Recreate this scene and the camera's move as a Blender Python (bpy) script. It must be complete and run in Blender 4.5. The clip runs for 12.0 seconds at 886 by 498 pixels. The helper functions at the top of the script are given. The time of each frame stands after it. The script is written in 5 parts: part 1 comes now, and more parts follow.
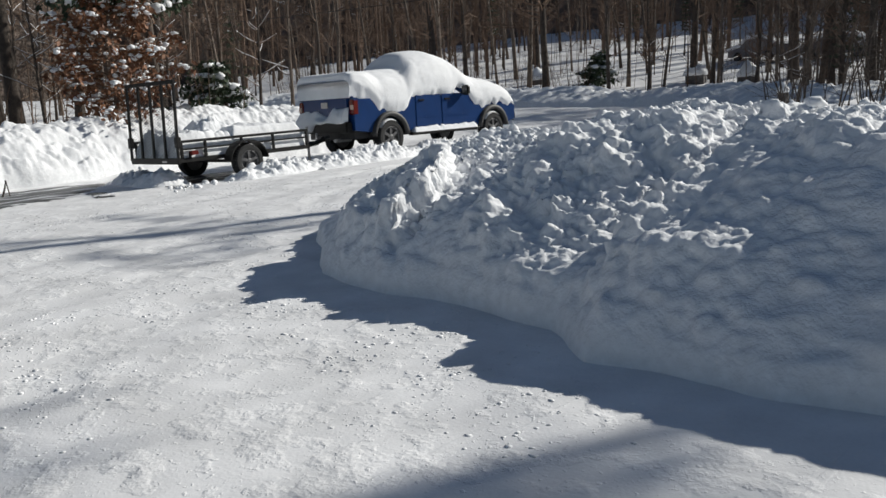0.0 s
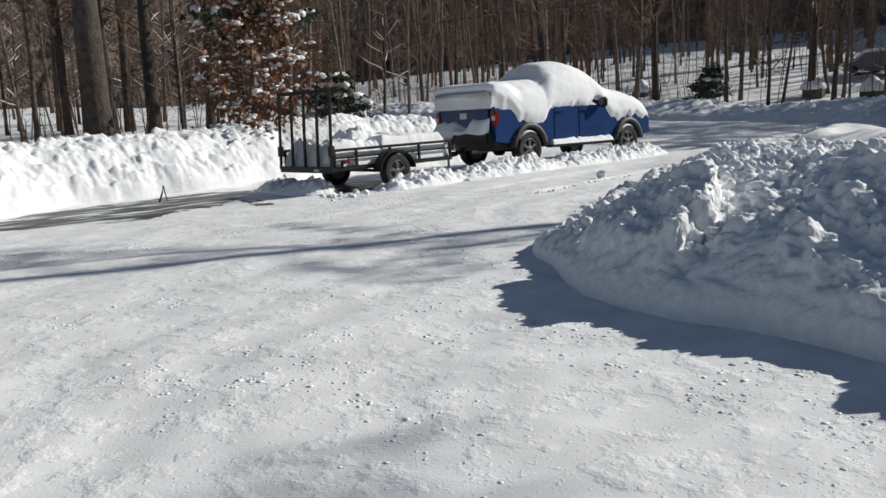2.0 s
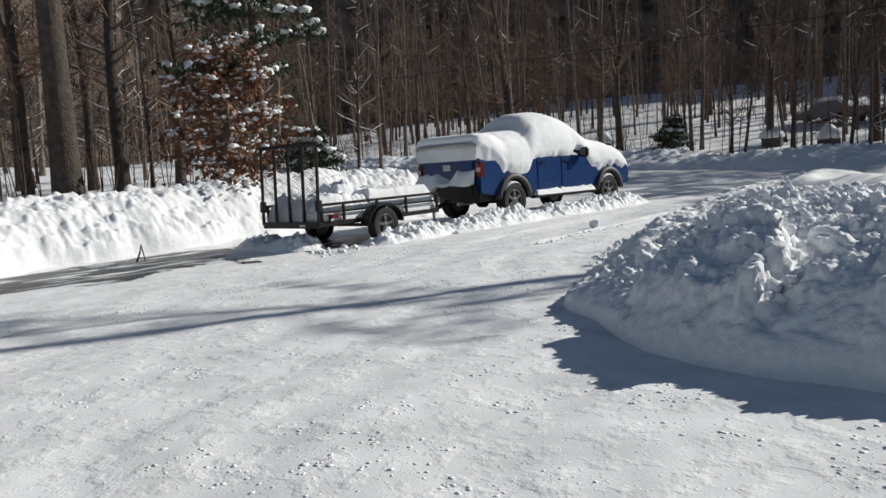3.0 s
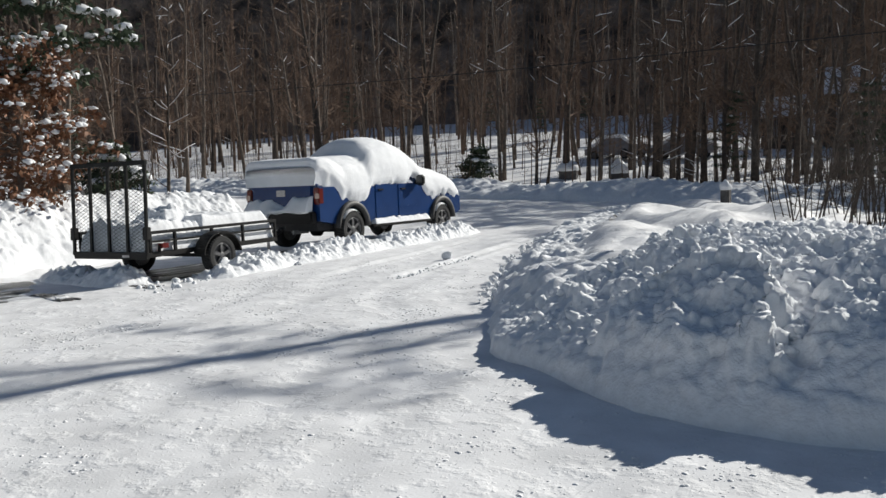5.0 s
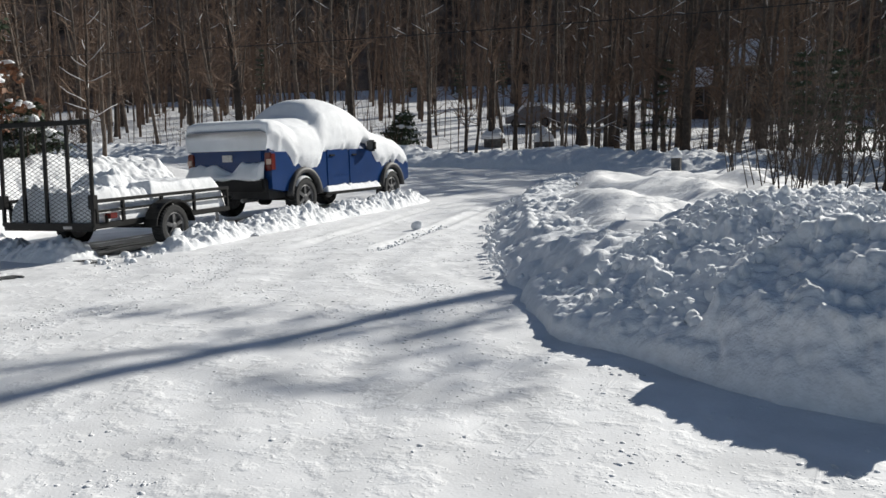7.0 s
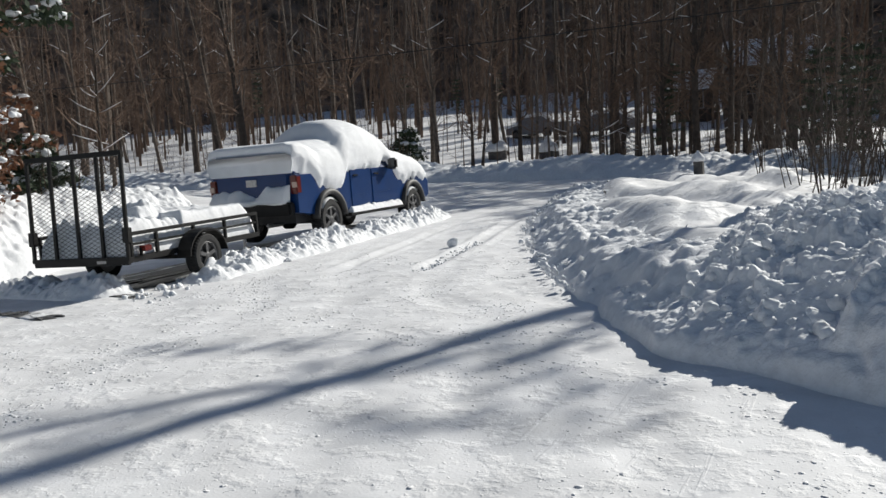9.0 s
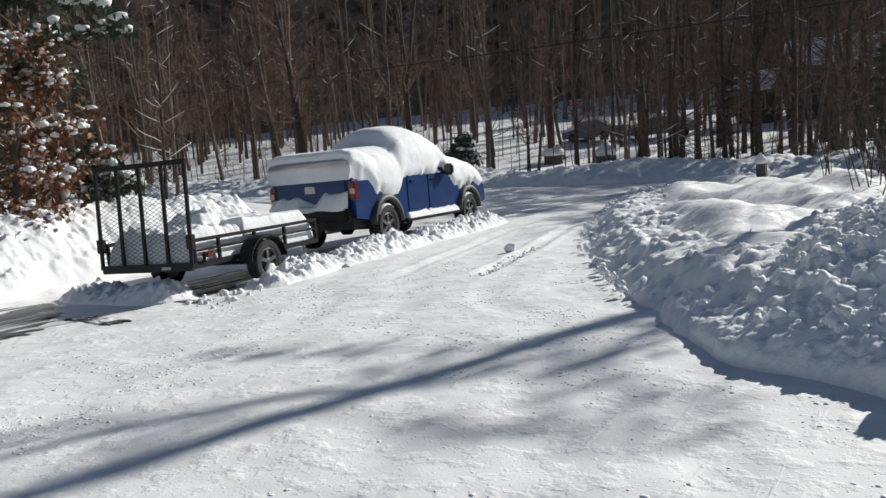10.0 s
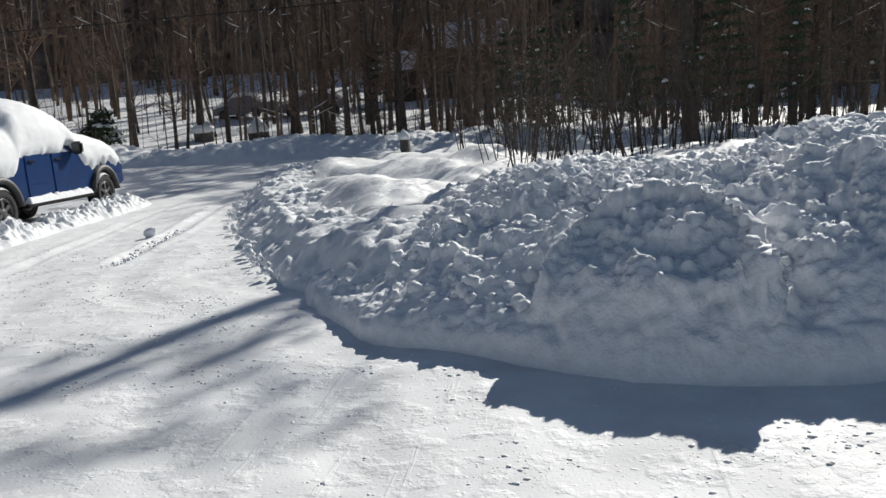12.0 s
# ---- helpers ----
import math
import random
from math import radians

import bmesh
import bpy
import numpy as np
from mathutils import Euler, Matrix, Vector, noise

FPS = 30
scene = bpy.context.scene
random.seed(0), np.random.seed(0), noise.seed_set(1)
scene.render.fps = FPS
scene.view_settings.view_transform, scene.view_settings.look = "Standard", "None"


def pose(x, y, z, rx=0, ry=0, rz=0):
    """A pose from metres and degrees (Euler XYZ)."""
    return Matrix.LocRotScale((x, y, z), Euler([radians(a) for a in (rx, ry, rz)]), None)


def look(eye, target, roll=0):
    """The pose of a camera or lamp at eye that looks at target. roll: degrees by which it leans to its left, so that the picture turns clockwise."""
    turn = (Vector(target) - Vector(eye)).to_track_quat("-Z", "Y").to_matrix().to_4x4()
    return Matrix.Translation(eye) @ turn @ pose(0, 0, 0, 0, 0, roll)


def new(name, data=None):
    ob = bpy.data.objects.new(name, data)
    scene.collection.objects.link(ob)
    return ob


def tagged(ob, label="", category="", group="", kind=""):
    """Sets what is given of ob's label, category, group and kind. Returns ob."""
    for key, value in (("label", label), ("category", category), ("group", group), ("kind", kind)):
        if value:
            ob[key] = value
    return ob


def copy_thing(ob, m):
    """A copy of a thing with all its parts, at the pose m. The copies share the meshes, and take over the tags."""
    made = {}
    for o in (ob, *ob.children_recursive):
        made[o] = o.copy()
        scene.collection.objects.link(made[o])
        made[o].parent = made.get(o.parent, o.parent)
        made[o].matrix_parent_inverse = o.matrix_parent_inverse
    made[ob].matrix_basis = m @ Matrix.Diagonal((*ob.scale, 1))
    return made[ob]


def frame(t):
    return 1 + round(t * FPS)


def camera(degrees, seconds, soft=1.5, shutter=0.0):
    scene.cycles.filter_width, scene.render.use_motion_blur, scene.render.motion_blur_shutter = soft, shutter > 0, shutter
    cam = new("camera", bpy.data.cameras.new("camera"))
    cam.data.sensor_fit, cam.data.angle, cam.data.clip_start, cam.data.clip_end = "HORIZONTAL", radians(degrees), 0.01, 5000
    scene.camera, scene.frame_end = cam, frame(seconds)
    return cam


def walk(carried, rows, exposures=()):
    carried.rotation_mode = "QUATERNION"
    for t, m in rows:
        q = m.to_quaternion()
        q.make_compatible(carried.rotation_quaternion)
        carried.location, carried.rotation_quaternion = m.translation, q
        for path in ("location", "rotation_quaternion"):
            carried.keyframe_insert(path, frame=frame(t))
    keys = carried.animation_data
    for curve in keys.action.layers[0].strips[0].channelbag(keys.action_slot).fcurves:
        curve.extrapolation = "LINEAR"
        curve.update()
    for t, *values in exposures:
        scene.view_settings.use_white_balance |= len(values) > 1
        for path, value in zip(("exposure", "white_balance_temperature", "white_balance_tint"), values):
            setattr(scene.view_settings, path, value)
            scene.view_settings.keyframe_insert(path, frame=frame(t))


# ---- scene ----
cam = camera(56.1, 12.0)
PATH = [
    (0, (15.939, -12.5, 1.247), (14.499, -11.16, 0.886), -3.8),
    (0.5, (15.659, -12.655, 1.256), (14.276, -11.26, 0.875), -5.1),
    (1, (15.455, -12.997, 1.271), (14.007, -11.686, 0.842), -4.2),
    (1.5, (15.085, -13.177, 1.283), (13.57, -11.932, 0.891), -4.0),
    (2, (14.725, -13.32, 1.33), (13.167, -12.109, 1.005), -3.1),
    (2.5, (14.305, -13.55, 1.353), (12.756, -12.318, 1.062), -3.5),
    (3, (13.931, -13.509, 1.317), (12.432, -12.201, 1.113), -4.0),
    (3.2, (13.754, -13.497, 1.347), (12.303, -12.13, 1.192), -3.0),
    (4.8, (12.573, -13.516, 1.409), (11.391, -11.91, 1.249), -2.9),
    (5, (12.434, -13.542, 1.405), (11.318, -11.891, 1.233), -2.4),
    (5.5, (12.053, -13.583, 1.413), (11.152, -11.814, 1.176), -2.2),
    (6, (11.725, -13.467, 1.417), (10.772, -11.723, 1.184), -3.6),
    (6.5, (11.288, -13.401, 1.412), (10.33, -11.666, 1.143), -2.1),
    (6.7, (11.171, -13.423, 1.385), (10.24, -11.673, 1.118), -1.5),
    (8.3, (10.386, -13.422, 1.408), (9.544, -11.623, 1.177), -4.6),
    (8.5, (10.319, -13.449, 1.429), (9.471, -11.652, 1.201), -4.4),
    (9, (10.263, -13.421, 1.425), (9.356, -11.652, 1.204), -4.7),
    (9.5, (10.242, -13.42, 1.424), (9.248, -11.697, 1.214), -5.4),
    (10, (10.233, -13.423, 1.429), (9.21, -11.716, 1.232), -5.3),
    (10.5, (10.242, -13.403, 1.42), (9.388, -11.609, 1.195), -4.9),
    (11, (10.263, -13.355, 1.39), (9.657, -11.472, 1.095), -4.1),
    (11.5, (10.265, -13.246, 1.376), (9.766, -11.336, 1.059), -4.7),
    (12, (10.28, -12.981, 1.389), (10.004, -11.026, 1.064), -5.4),
]
EXPOSURES = [(0, -0.17), (0.5, 0.02), (1, 0.01), (1.5, -0.08), (2, -0.16), (2.5, -0.19), (3, -0.16), (5, 0.0), (5.5, 0.02), (6.5, 0.06), (8.5, 0.0), (12, 0.02)]
walk(cam, [(t, look(eye, target, roll)) for t, eye, target, roll in PATH], exposures=EXPOSURES)

# ---- world, sun ----
SUN_AZ, SUN_EL = math.radians(20.2), math.radians(29)
world = bpy.data.worlds.new("world")
scene.world = world
world.use_nodes = True
wn = world.node_tree.nodes
sky = wn.new("ShaderNodeTexSky")
sky.sky_type, sky.sun_disc = "NISHITA", False
sky.sun_elevation, sky.sun_rotation = SUN_EL, SUN_AZ
sky.air_density, sky.dust_density, sky.ozone_density = 1.0, 0.4, 1.5
wn["Background"].inputs["Strength"].default_value = 0.052
world.node_tree.links.new(sky.outputs[0], wn["Background"].inputs["Color"])
sun_data = bpy.data.lights.new("sun", "SUN")
sun_data.energy, sun_data.angle, sun_data.color = 5.1, math.radians(0.55), (1.0, 0.975, 0.90)
sun = new("sun", sun_data)
SUN_DIR = Vector((math.sin(SUN_AZ) * math.cos(SUN_EL), math.cos(SUN_AZ) * math.cos(SUN_EL), math.sin(SUN_EL)))
sun.matrix_world = look(SUN_DIR * 60, (0, 0, 0))

# ---- materials ----
def mat(name, color, rough=0.7, metal=0.0, var=0.15, scale=8.0, fine=60.0, bump=0.3, dist=0.01, color2=None, spec=0.5,
        detail=4.0, coat=0.0, per_object=0.0):
    m = bpy.data.materials.new(name)
    m.use_nodes = True
    nt = m.node_tree
    b = nt.nodes["Principled BSDF"]
    tc = nt.nodes.new("ShaderNodeTexCoord")
    n1 = nt.nodes.new("ShaderNodeTexNoise")
    n1.inputs["Scale"].default_value, n1.inputs["Detail"].default_value = scale, detail
    n2 = nt.nodes.new("ShaderNodeTexNoise")
    n2.inputs["Scale"].default_value, n2.inputs["Detail"].default_value = fine, 3.0
    for n in (n1, n2):
        nt.links.new(tc.outputs["Object"], n.inputs["Vector"])
    c2 = color2 or tuple(c * (1 - 2 * var) for c in color)
    ramp = nt.nodes.new("ShaderNodeValToRGB")
    ramp.color_ramp.elements[0].position, ramp.color_ramp.elements[1].position = 0.32, 0.68
    ramp.color_ramp.elements[0].color, ramp.color_ramp.elements[1].color = (*c2, 1), (*color, 1)
    nt.links.new(n1.outputs["Fac"], ramp.inputs["Fac"])
    hue = nt.nodes.new("ShaderNodeHueSaturation")
    hue.inputs["Saturation"].default_value = 1.0
    nt.links.new(ramp.outputs["Color"], hue.inputs["Color"])
    mul = nt.nodes.new("ShaderNodeMath")
    mul.operation = "MULTIPLY_ADD"
    mul.inputs[1].default_value, mul.inputs[2].default_value = var, 1.0 - var / 2
    nt.links.new(n2.outputs["Fac"], mul.inputs[0])
    last = mul.outputs[0]
    if per_object:
        oi = nt.nodes.new("ShaderNodeObjectInfo")
        m2 = nt.nodes.new("ShaderNodeMath")
        m2.operation = "MULTIPLY_ADD"
        m2.inputs[1].default_value, m2.inputs[2].default_value = per_object, 1.0 - per_object / 2
        nt.links.new(oi.outputs["Random"], m2.inputs[0])
        m3 = nt.nodes.new("ShaderNodeMath")
        m3.operation = "MULTIPLY"
        nt.links.new(last, m3.inputs[0])
        nt.links.new(m2.outputs[0], m3.inputs[1])
        last = m3.outputs[0]
    nt.links.new(last, hue.inputs["Value"])
    nt.links.new(hue.outputs["Color"], b.inputs["Base Color"])
    b.inputs["Roughness"].default_value, b.inputs["Metallic"].default_value = rough, metal
    b.inputs["Specular IOR Level"].default_value = spec
    b.inputs["Coat Weight"].default_value = coat
    if bump:
        add = nt.nodes.new("ShaderNodeMath")
        add.operation = "ADD"
        nt.links.new(n1.outputs["Fac"], add.inputs[0])
        nt.links.new(n2.outputs["Fac"], add.inputs[1])
        bp = nt.nodes.new("ShaderNodeBump")
        bp.inputs["Strength"].default_value, bp.inputs["Distance"].default_value = bump, dist
        nt.links.new(add.outputs[0], bp.inputs["Height"])
        nt.links.new(bp.outputs[0], b.inputs["Normal"])
    return m

SNOW = mat("snow", (0.87, 0.88, 0.90), 0.75, var=0.05, scale=3.0, fine=45.0, bump=0.35, dist=0.02, spec=0.2)
SNOW_LUMP = mat("lumpy_snow", (0.86, 0.87, 0.89), 0.75, var=0.06, scale=14.0, fine=48.0, bump=0.32, dist=0.025, spec=0.2)
SNOW_PACKED = mat("packed_snow", (0.88, 0.88, 0.89), 0.65, var=0.10, scale=2.2, fine=60.0, bump=0.15, dist=0.012, spec=0.25, detail=12.0)

def packed_grain(m):
    """Crisp scuffs, grains and thin drag marks pressed into the packed snow."""
    nt = m.node_tree
    b = nt.nodes["Principled BSDF"]
    tc = nt.nodes.new("ShaderNodeTexCoord")
    last = b.inputs["Normal"].links[0].from_socket
    for scale, detail, lo, hi, dist, stretch, turn in ((6.0, 8, 0.50, 0.78, 0.022, (1, 1, 1), 0), (30.0, 3, 0.62, 0.74, 0.006, (1, 1, 1), 0.4), (2.6, 4, 0.64, 0.68, 0.0025, (4.5, 0.25, 1), 0.25)):
        mp = nt.nodes.new("ShaderNodeMapping")
        mp.inputs["Scale"].default_value, mp.inputs["Rotation"].default_value = stretch, (0, 0, turn)
        ns = nt.nodes.new("ShaderNodeTexNoise")
        ns.inputs["Scale"].default_value, ns.inputs["Detail"].default_value = scale, detail
        rp = nt.nodes.new("ShaderNodeMapRange")
        rp.inputs["From Min"].default_value, rp.inputs["From Max"].default_value = lo, hi
        bp = nt.nodes.new("ShaderNodeBump")
        bp.inputs["Strength"].default_value, bp.inputs["Distance"].default_value = 0.5, dist
        nt.links.new(tc.outputs["Object"], mp.inputs["Vector"])
        nt.links.new(mp.outputs[0], ns.inputs["Vector"])
        nt.links.new(ns.outputs["Fac"], rp.inputs["Value"])
        nt.links.new(rp.outputs[0], bp.inputs["Height"])
        nt.links.new(last, bp.inputs["Normal"])
        last = bp.outputs[0]
    nt.links.new(last, b.inputs["Normal"])

packed_grain(SNOW_PACKED)
BLUE = mat("blue_paint", (0.005, 0.036, 0.140), 0.34, var=0.05, scale=3, fine=40, bump=0.0, coat=0.1, color2=(0.004, 0.030, 0.118), spec=0.3)
BLACK = mat("black_paint", (0.011, 0.0105, 0.0105), 0.5, var=0.2, scale=14, fine=90, bump=0.12, dist=0.003, spec=0.25)
PLASTIC = mat("dark_plastic", (0.030, 0.030, 0.032), 0.6, var=0.15, scale=12, fine=120, bump=0.15, dist=0.002)
RUBBER = mat("rubber", (0.022, 0.022, 0.023), 0.85, var=0.2, scale=20, fine=140, bump=0.3, dist=0.003)
STEEL = mat("dull_steel", (0.42, 0.42, 0.43), 0.38, metal=0.9, var=0.2, scale=18, fine=80, bump=0.1, dist=0.002)
RIM = mat("grey_rim", (0.16, 0.16, 0.165), 0.5, metal=0.7, var=0.25, scale=18, fine=80, bump=0.1, dist=0.002)
GLASS = mat("dark_glass", (0.02, 0.024, 0.028), 0.06, var=0.02, bump=0.0)
RED = mat("red_lens", (0.13, 0.014, 0.010), 0.22, var=0.08, scale=30, fine=120, bump=0.05, dist=0.002)
AMBER = mat("clear_lens", (0.55, 0.40, 0.33), 0.2, var=0.08, scale=30, fine=120, bump=0.05, dist=0.002)
WOOD = mat("weathered_deck", (0.20, 0.14, 0.09), 0.8, var=0.2, scale=6, fine=60, bump=0.3)
BARK = mat("grey_brown_bark", (0.19, 0.150, 0.122), 0.9, var=0.25, scale=5, fine=30, bump=0.9, dist=0.03, color2=(0.085, 0.066, 0.052), per_object=0.7)
BARK_PINE = mat("dark_pine_bark", (0.105, 0.082, 0.067), 0.92, var=0.25, scale=6, fine=28, bump=1.0, dist=0.04, color2=(0.05, 0.038, 0.030), per_object=0.5)
TWIG = mat("brown_twigs", (0.210, 0.137, 0.095), 0.9, var=0.25, scale=3, fine=20, bump=0.0, per_object=0.6)
LEAF = mat("dry_oak_leaf", (0.25, 0.115, 0.055), 0.7, var=0.3, scale=5, fine=25, bump=0.0, color2=(0.13, 0.05, 0.022))
NEEDLE = mat("pine_needles", (0.05, 0.075, 0.036), 0.8, var=0.3, scale=4, fine=25, bump=0.0, color2=(0.022, 0.036, 0.019))
STONE = mat("grey_stone", (0.14, 0.13, 0.125), 0.9, var=0.25, scale=8, fine=40, bump=0.6)
SIDING = mat("grey_siding", (0.20, 0.20, 0.22), 0.8, var=0.1, scale=4, fine=30, bump=0.2)
DARKWALL = mat("dark_brown_siding", (0.07, 0.055, 0.045), 0.85, var=0.15, scale=4, fine=30, bump=0.2)
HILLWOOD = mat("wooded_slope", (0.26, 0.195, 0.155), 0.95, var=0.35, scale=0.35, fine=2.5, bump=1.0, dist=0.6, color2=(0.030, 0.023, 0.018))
CABLE = mat("black_cable", (0.015, 0.015, 0.015), 0.6, var=0.1, bump=0.0)


def asphalt_material():
    """Wet asphalt with streaks of thin snow left on it."""
    m = mat("wet_asphalt", (0.060, 0.060, 0.060), 0.42, var=0.3, scale=9, fine=120, bump=0.5, dist=0.006, color2=(0.032, 0.033, 0.035))
    nt = m.node_tree
    b = nt.nodes["Principled BSDF"]
    tc = nt.nodes.new("ShaderNodeTexCoord")
    mp = nt.nodes.new("ShaderNodeMapping")
    mp.inputs["Rotation"].default_value = (0, 0, radians(-20))
    mp.inputs["Scale"].default_value = (2.6, 0.55, 1)
    ns = nt.nodes.new("ShaderNodeTexNoise")
    ns.inputs["Scale"].default_value, ns.inputs["Detail"].default_value = 1.3, 8
    rp = nt.nodes.new("ShaderNodeValToRGB")
    rp.color_ramp.elements[0].position, rp.color_ramp.elements[1].position = 0.53, 0.60
    mx = nt.nodes.new("ShaderNodeMix")
    mx.data_type = "RGBA"
    mx.inputs["B"].default_value = (0.8, 0.81, 0.83, 1)
    nt.links.new(tc.outputs["Object"], mp.inputs["Vector"])
    nt.links.new(mp.outputs[0], ns.inputs["Vector"])
    nt.links.new(ns.outputs["Fac"], rp.inputs["Fac"])
    nt.links.new(rp.outputs["Color"], mx.inputs["Factor"])
    src = b.inputs["Base Color"].links[0].from_socket
    nt.links.new(src, mx.inputs["A"])
    nt.links.new(mx.outputs["Result"], b.inputs["Base Color"])
    return m

ASPHALT = asphalt_material()

# ---- mesh helpers ----
def as_object(name, bm, material, smooth=False):
    me = bpy.data.meshes.new(name)
    bm.to_mesh(me)
    bm.free()
    me.materials.append(material)
    if smooth:
        me.polygons.foreach_set("use_smooth", [True] * len(me.polygons))
    return new(name, me)

def part(name, bm, material, parent, label="", smooth=False):
    ob = as_object(name, bm, material, smooth)
    ob.parent = parent
    if label:
        tagged(ob, label)
    return ob

def thing(name, m, label, category, group="", kind=""):
    ob = new(name)
    ob.matrix_world = m
    return tagged(ob, label, category, group, kind)

def pydata(name, verts, faces, material, smooth=True):
    me = bpy.data.meshes.new(name)
    me.from_pydata(verts, [], faces)
    me.materials.append(material)
    if smooth:
        me.polygons.foreach_set("use_smooth", [True] * len(me.polygons))
    return new(name, me)

def box(bm, lo, hi, bevel=0.0):
    c = [(a + b) / 2 for a, b in zip(lo, hi)]
    s = [abs(b - a) for a, b in zip(lo, hi)]
    r = bmesh.ops.create_cube(bm, size=1, matrix=Matrix.Translation(c) @ Matrix.Diagonal((*s, 1)))
    if bevel:
        es = list({e for v in r["verts"] for e in v.link_edges})
        bmesh.ops.bevel(bm, geom=es, offset=min(bevel, min(s) * 0.45), segments=2, affect="EDGES")
    return bm

def boxes(*items, bevel=0.0):
    bm = bmesh.new()
    for lo, hi in items:
        box(bm, lo, hi, bevel)
    return bm

def tube(bm, pts, radii, sides=6, cap=True):
    """A tapering tube along points."""
    rings = []
    for i, p in enumerate(pts):
        p = Vector(p)
        a, b = Vector(pts[max(i - 1, 0)]), Vector(pts[min(i + 1, len(pts) - 1)])
        d = (b - a).normalized()
        u = d.cross(Vector((0, 0, 1)) if abs(d.z) < 0.9 else Vector((1, 0, 0))).normalized()
        w = d.cross(u)
        rings.append([bm.verts.new(p + (u * math.cos(k * 2 * math.pi / sides) + w * math.sin(k * 2 * math.pi / sides)) * radii[i]) for k in range(sides)])
    for r0, r1 in zip(rings, rings[1:]):
        for k in range(sides):
            bm.faces.new((r0[k], r0[(k + 1) % sides], r1[(k + 1) % sides], r1[k]))
    if cap:
        bm.faces.new(rings[-1])
        bm.faces.new(rings[0][::-1])
    return bm

def ring_disc(bm, profile, axis="x", sides=28, at=(0, 0, 0), caps=True):
    """Turns a profile of (along, radius) pairs round the axis through at."""
    rings = []
    for a, r in profile:
        row = []
        for k in range(sides):
            t = k * 2 * math.pi / sides
            v = (a, r * math.cos(t), r * math.sin(t)) if axis == "x" else (r * math.cos(t), r * math.sin(t), a)
            row.append(bm.verts.new((v[0] + at[0], v[1] + at[1], v[2] + at[2])))
        rings.append(row)
    for r0, r1 in zip(rings, rings[1:]):
        for k in range(sides):
            bm.faces.new((r0[k], r0[(k + 1) % sides], r1[(k + 1) % sides], r1[k]))
    if caps:
        bm.faces.new(rings[0][::-1])
        bm.faces.new(rings[-1])
    bmesh.ops.recalc_face_normals(bm, faces=bm.faces)
    return bm

# ---- noise on arrays ----
def h01(ix, iy, seed):
    n = (ix.astype(np.int64) * 374761393 + iy.astype(np.int64) * 668265263 + seed * 974634721) & 0x7FFFFFFF
    n = ((n ^ (n >> 13)) * 1274126177) & 0x7FFFFFFF
    return ((n ^ (n >> 16)) & 0xFFFF) / 65535.0

def vnoise(x, y, seed=0):
    ix, iy = np.floor(x), np.floor(y)
    fx, fy = x - ix, y - iy
    fx, fy = fx * fx * (3 - 2 * fx), fy * fy * (3 - 2 * fy)
    a, b, c, d = h01(ix, iy, seed), h01(ix + 1, iy, seed), h01(ix, iy + 1, seed), h01(ix + 1, iy + 1, seed)
    return (a * (1 - fx) + b * fx) * (1 - fy) + (c * (1 - fx) + d * fx) * fy

def fbm(x, y, seed=0, octaves=4):
    s, amp, tot = 0.0, 1.0, 0.0
    for o in range(octaves):
        s = s + amp * vnoise(x * 2 ** o, y * 2 ** o, seed + o * 17)
        tot += amp
        amp *= 0.5
    return s / tot

def smooth01(t):
    t = np.clip(t, 0, 1)
    return t * t * (3 - 2 * t)

def vnoise3(x, y, z, seed=0):
    iz = np.floor(z)
    fz = z - iz
    fz = fz * fz * (3 - 2 * fz)
    return vnoise(x + iz * 37.0, y + iz * 91.0, seed) * (1 - fz) + vnoise(x + (iz + 1) * 37.0, y + (iz + 1) * 91.0, seed) * fz

def billow(x, y, z, size, seed, octaves=3):
    """Rounded swellings parted by creases, about 0 to 1."""
    s, amp, tot = 0.0, 1.0, 0.0
    for o in range(octaves):
        k = 2.1 ** o / size
        c, n = math.cos(o * 1.1 + 0.4), math.sin(o * 1.1 + 0.4)
        s = s + amp * np.clip(2.4 * np.abs(2 * vnoise3((x * c - y * n) * k + 31, (x * n + y * c) * k + 17, z * k + 11, seed + 13 * o) - 1), 0, 1)
        tot += amp
        amp *= 0.52
    return s / tot

def chunks(x, y, z, size, seed, some=0.5):
    """Broken pieces of about that size, standing out of a smoother ground where they lie."""
    wx = x + 0.35 * size * (vnoise3(x * 2.5 / size, y * 2.5 / size, z * 2.5 / size, seed + 40) - 0.5)
    wy = y + 0.35 * size * (vnoise3(x * 2.5 / size, y * 2.5 / size, z * 2.5 / size, seed + 41) - 0.5)
    x, y, z = wx / size, wy / size, z / size
    ix, iy, iz = np.floor(x), np.floor(y), np.floor(z)
    best, pick = np.full(np.shape(x), 9.0), np.zeros(np.shape(x))
    for dx in (-1, 0, 1):
        for dy in (-1, 0, 1):
            for dz in (-1, 0, 1):
                cx, cy, cz = ix + dx, iy + dy, iz + dz
                hx, hy = cx + cz * 57, cy + cz * 131
                d = np.sqrt((x - cx - h01(hx, hy, seed)) ** 2 + (y - cy - h01(hx, hy, seed + 5)) ** 2 + (z - cz - h01(hx, hy, seed + 9)) ** 2)
                near = d < best
                best = np.where(near, d, best)
                pick = np.where(near, h01(hx, hy, seed + 21), pick)
    return np.clip(1.25 - (best / 0.62) ** 2, 0, 1) ** 0.6 * np.clip((pick - some) / (1 - some), 0, 1) ** 0.7

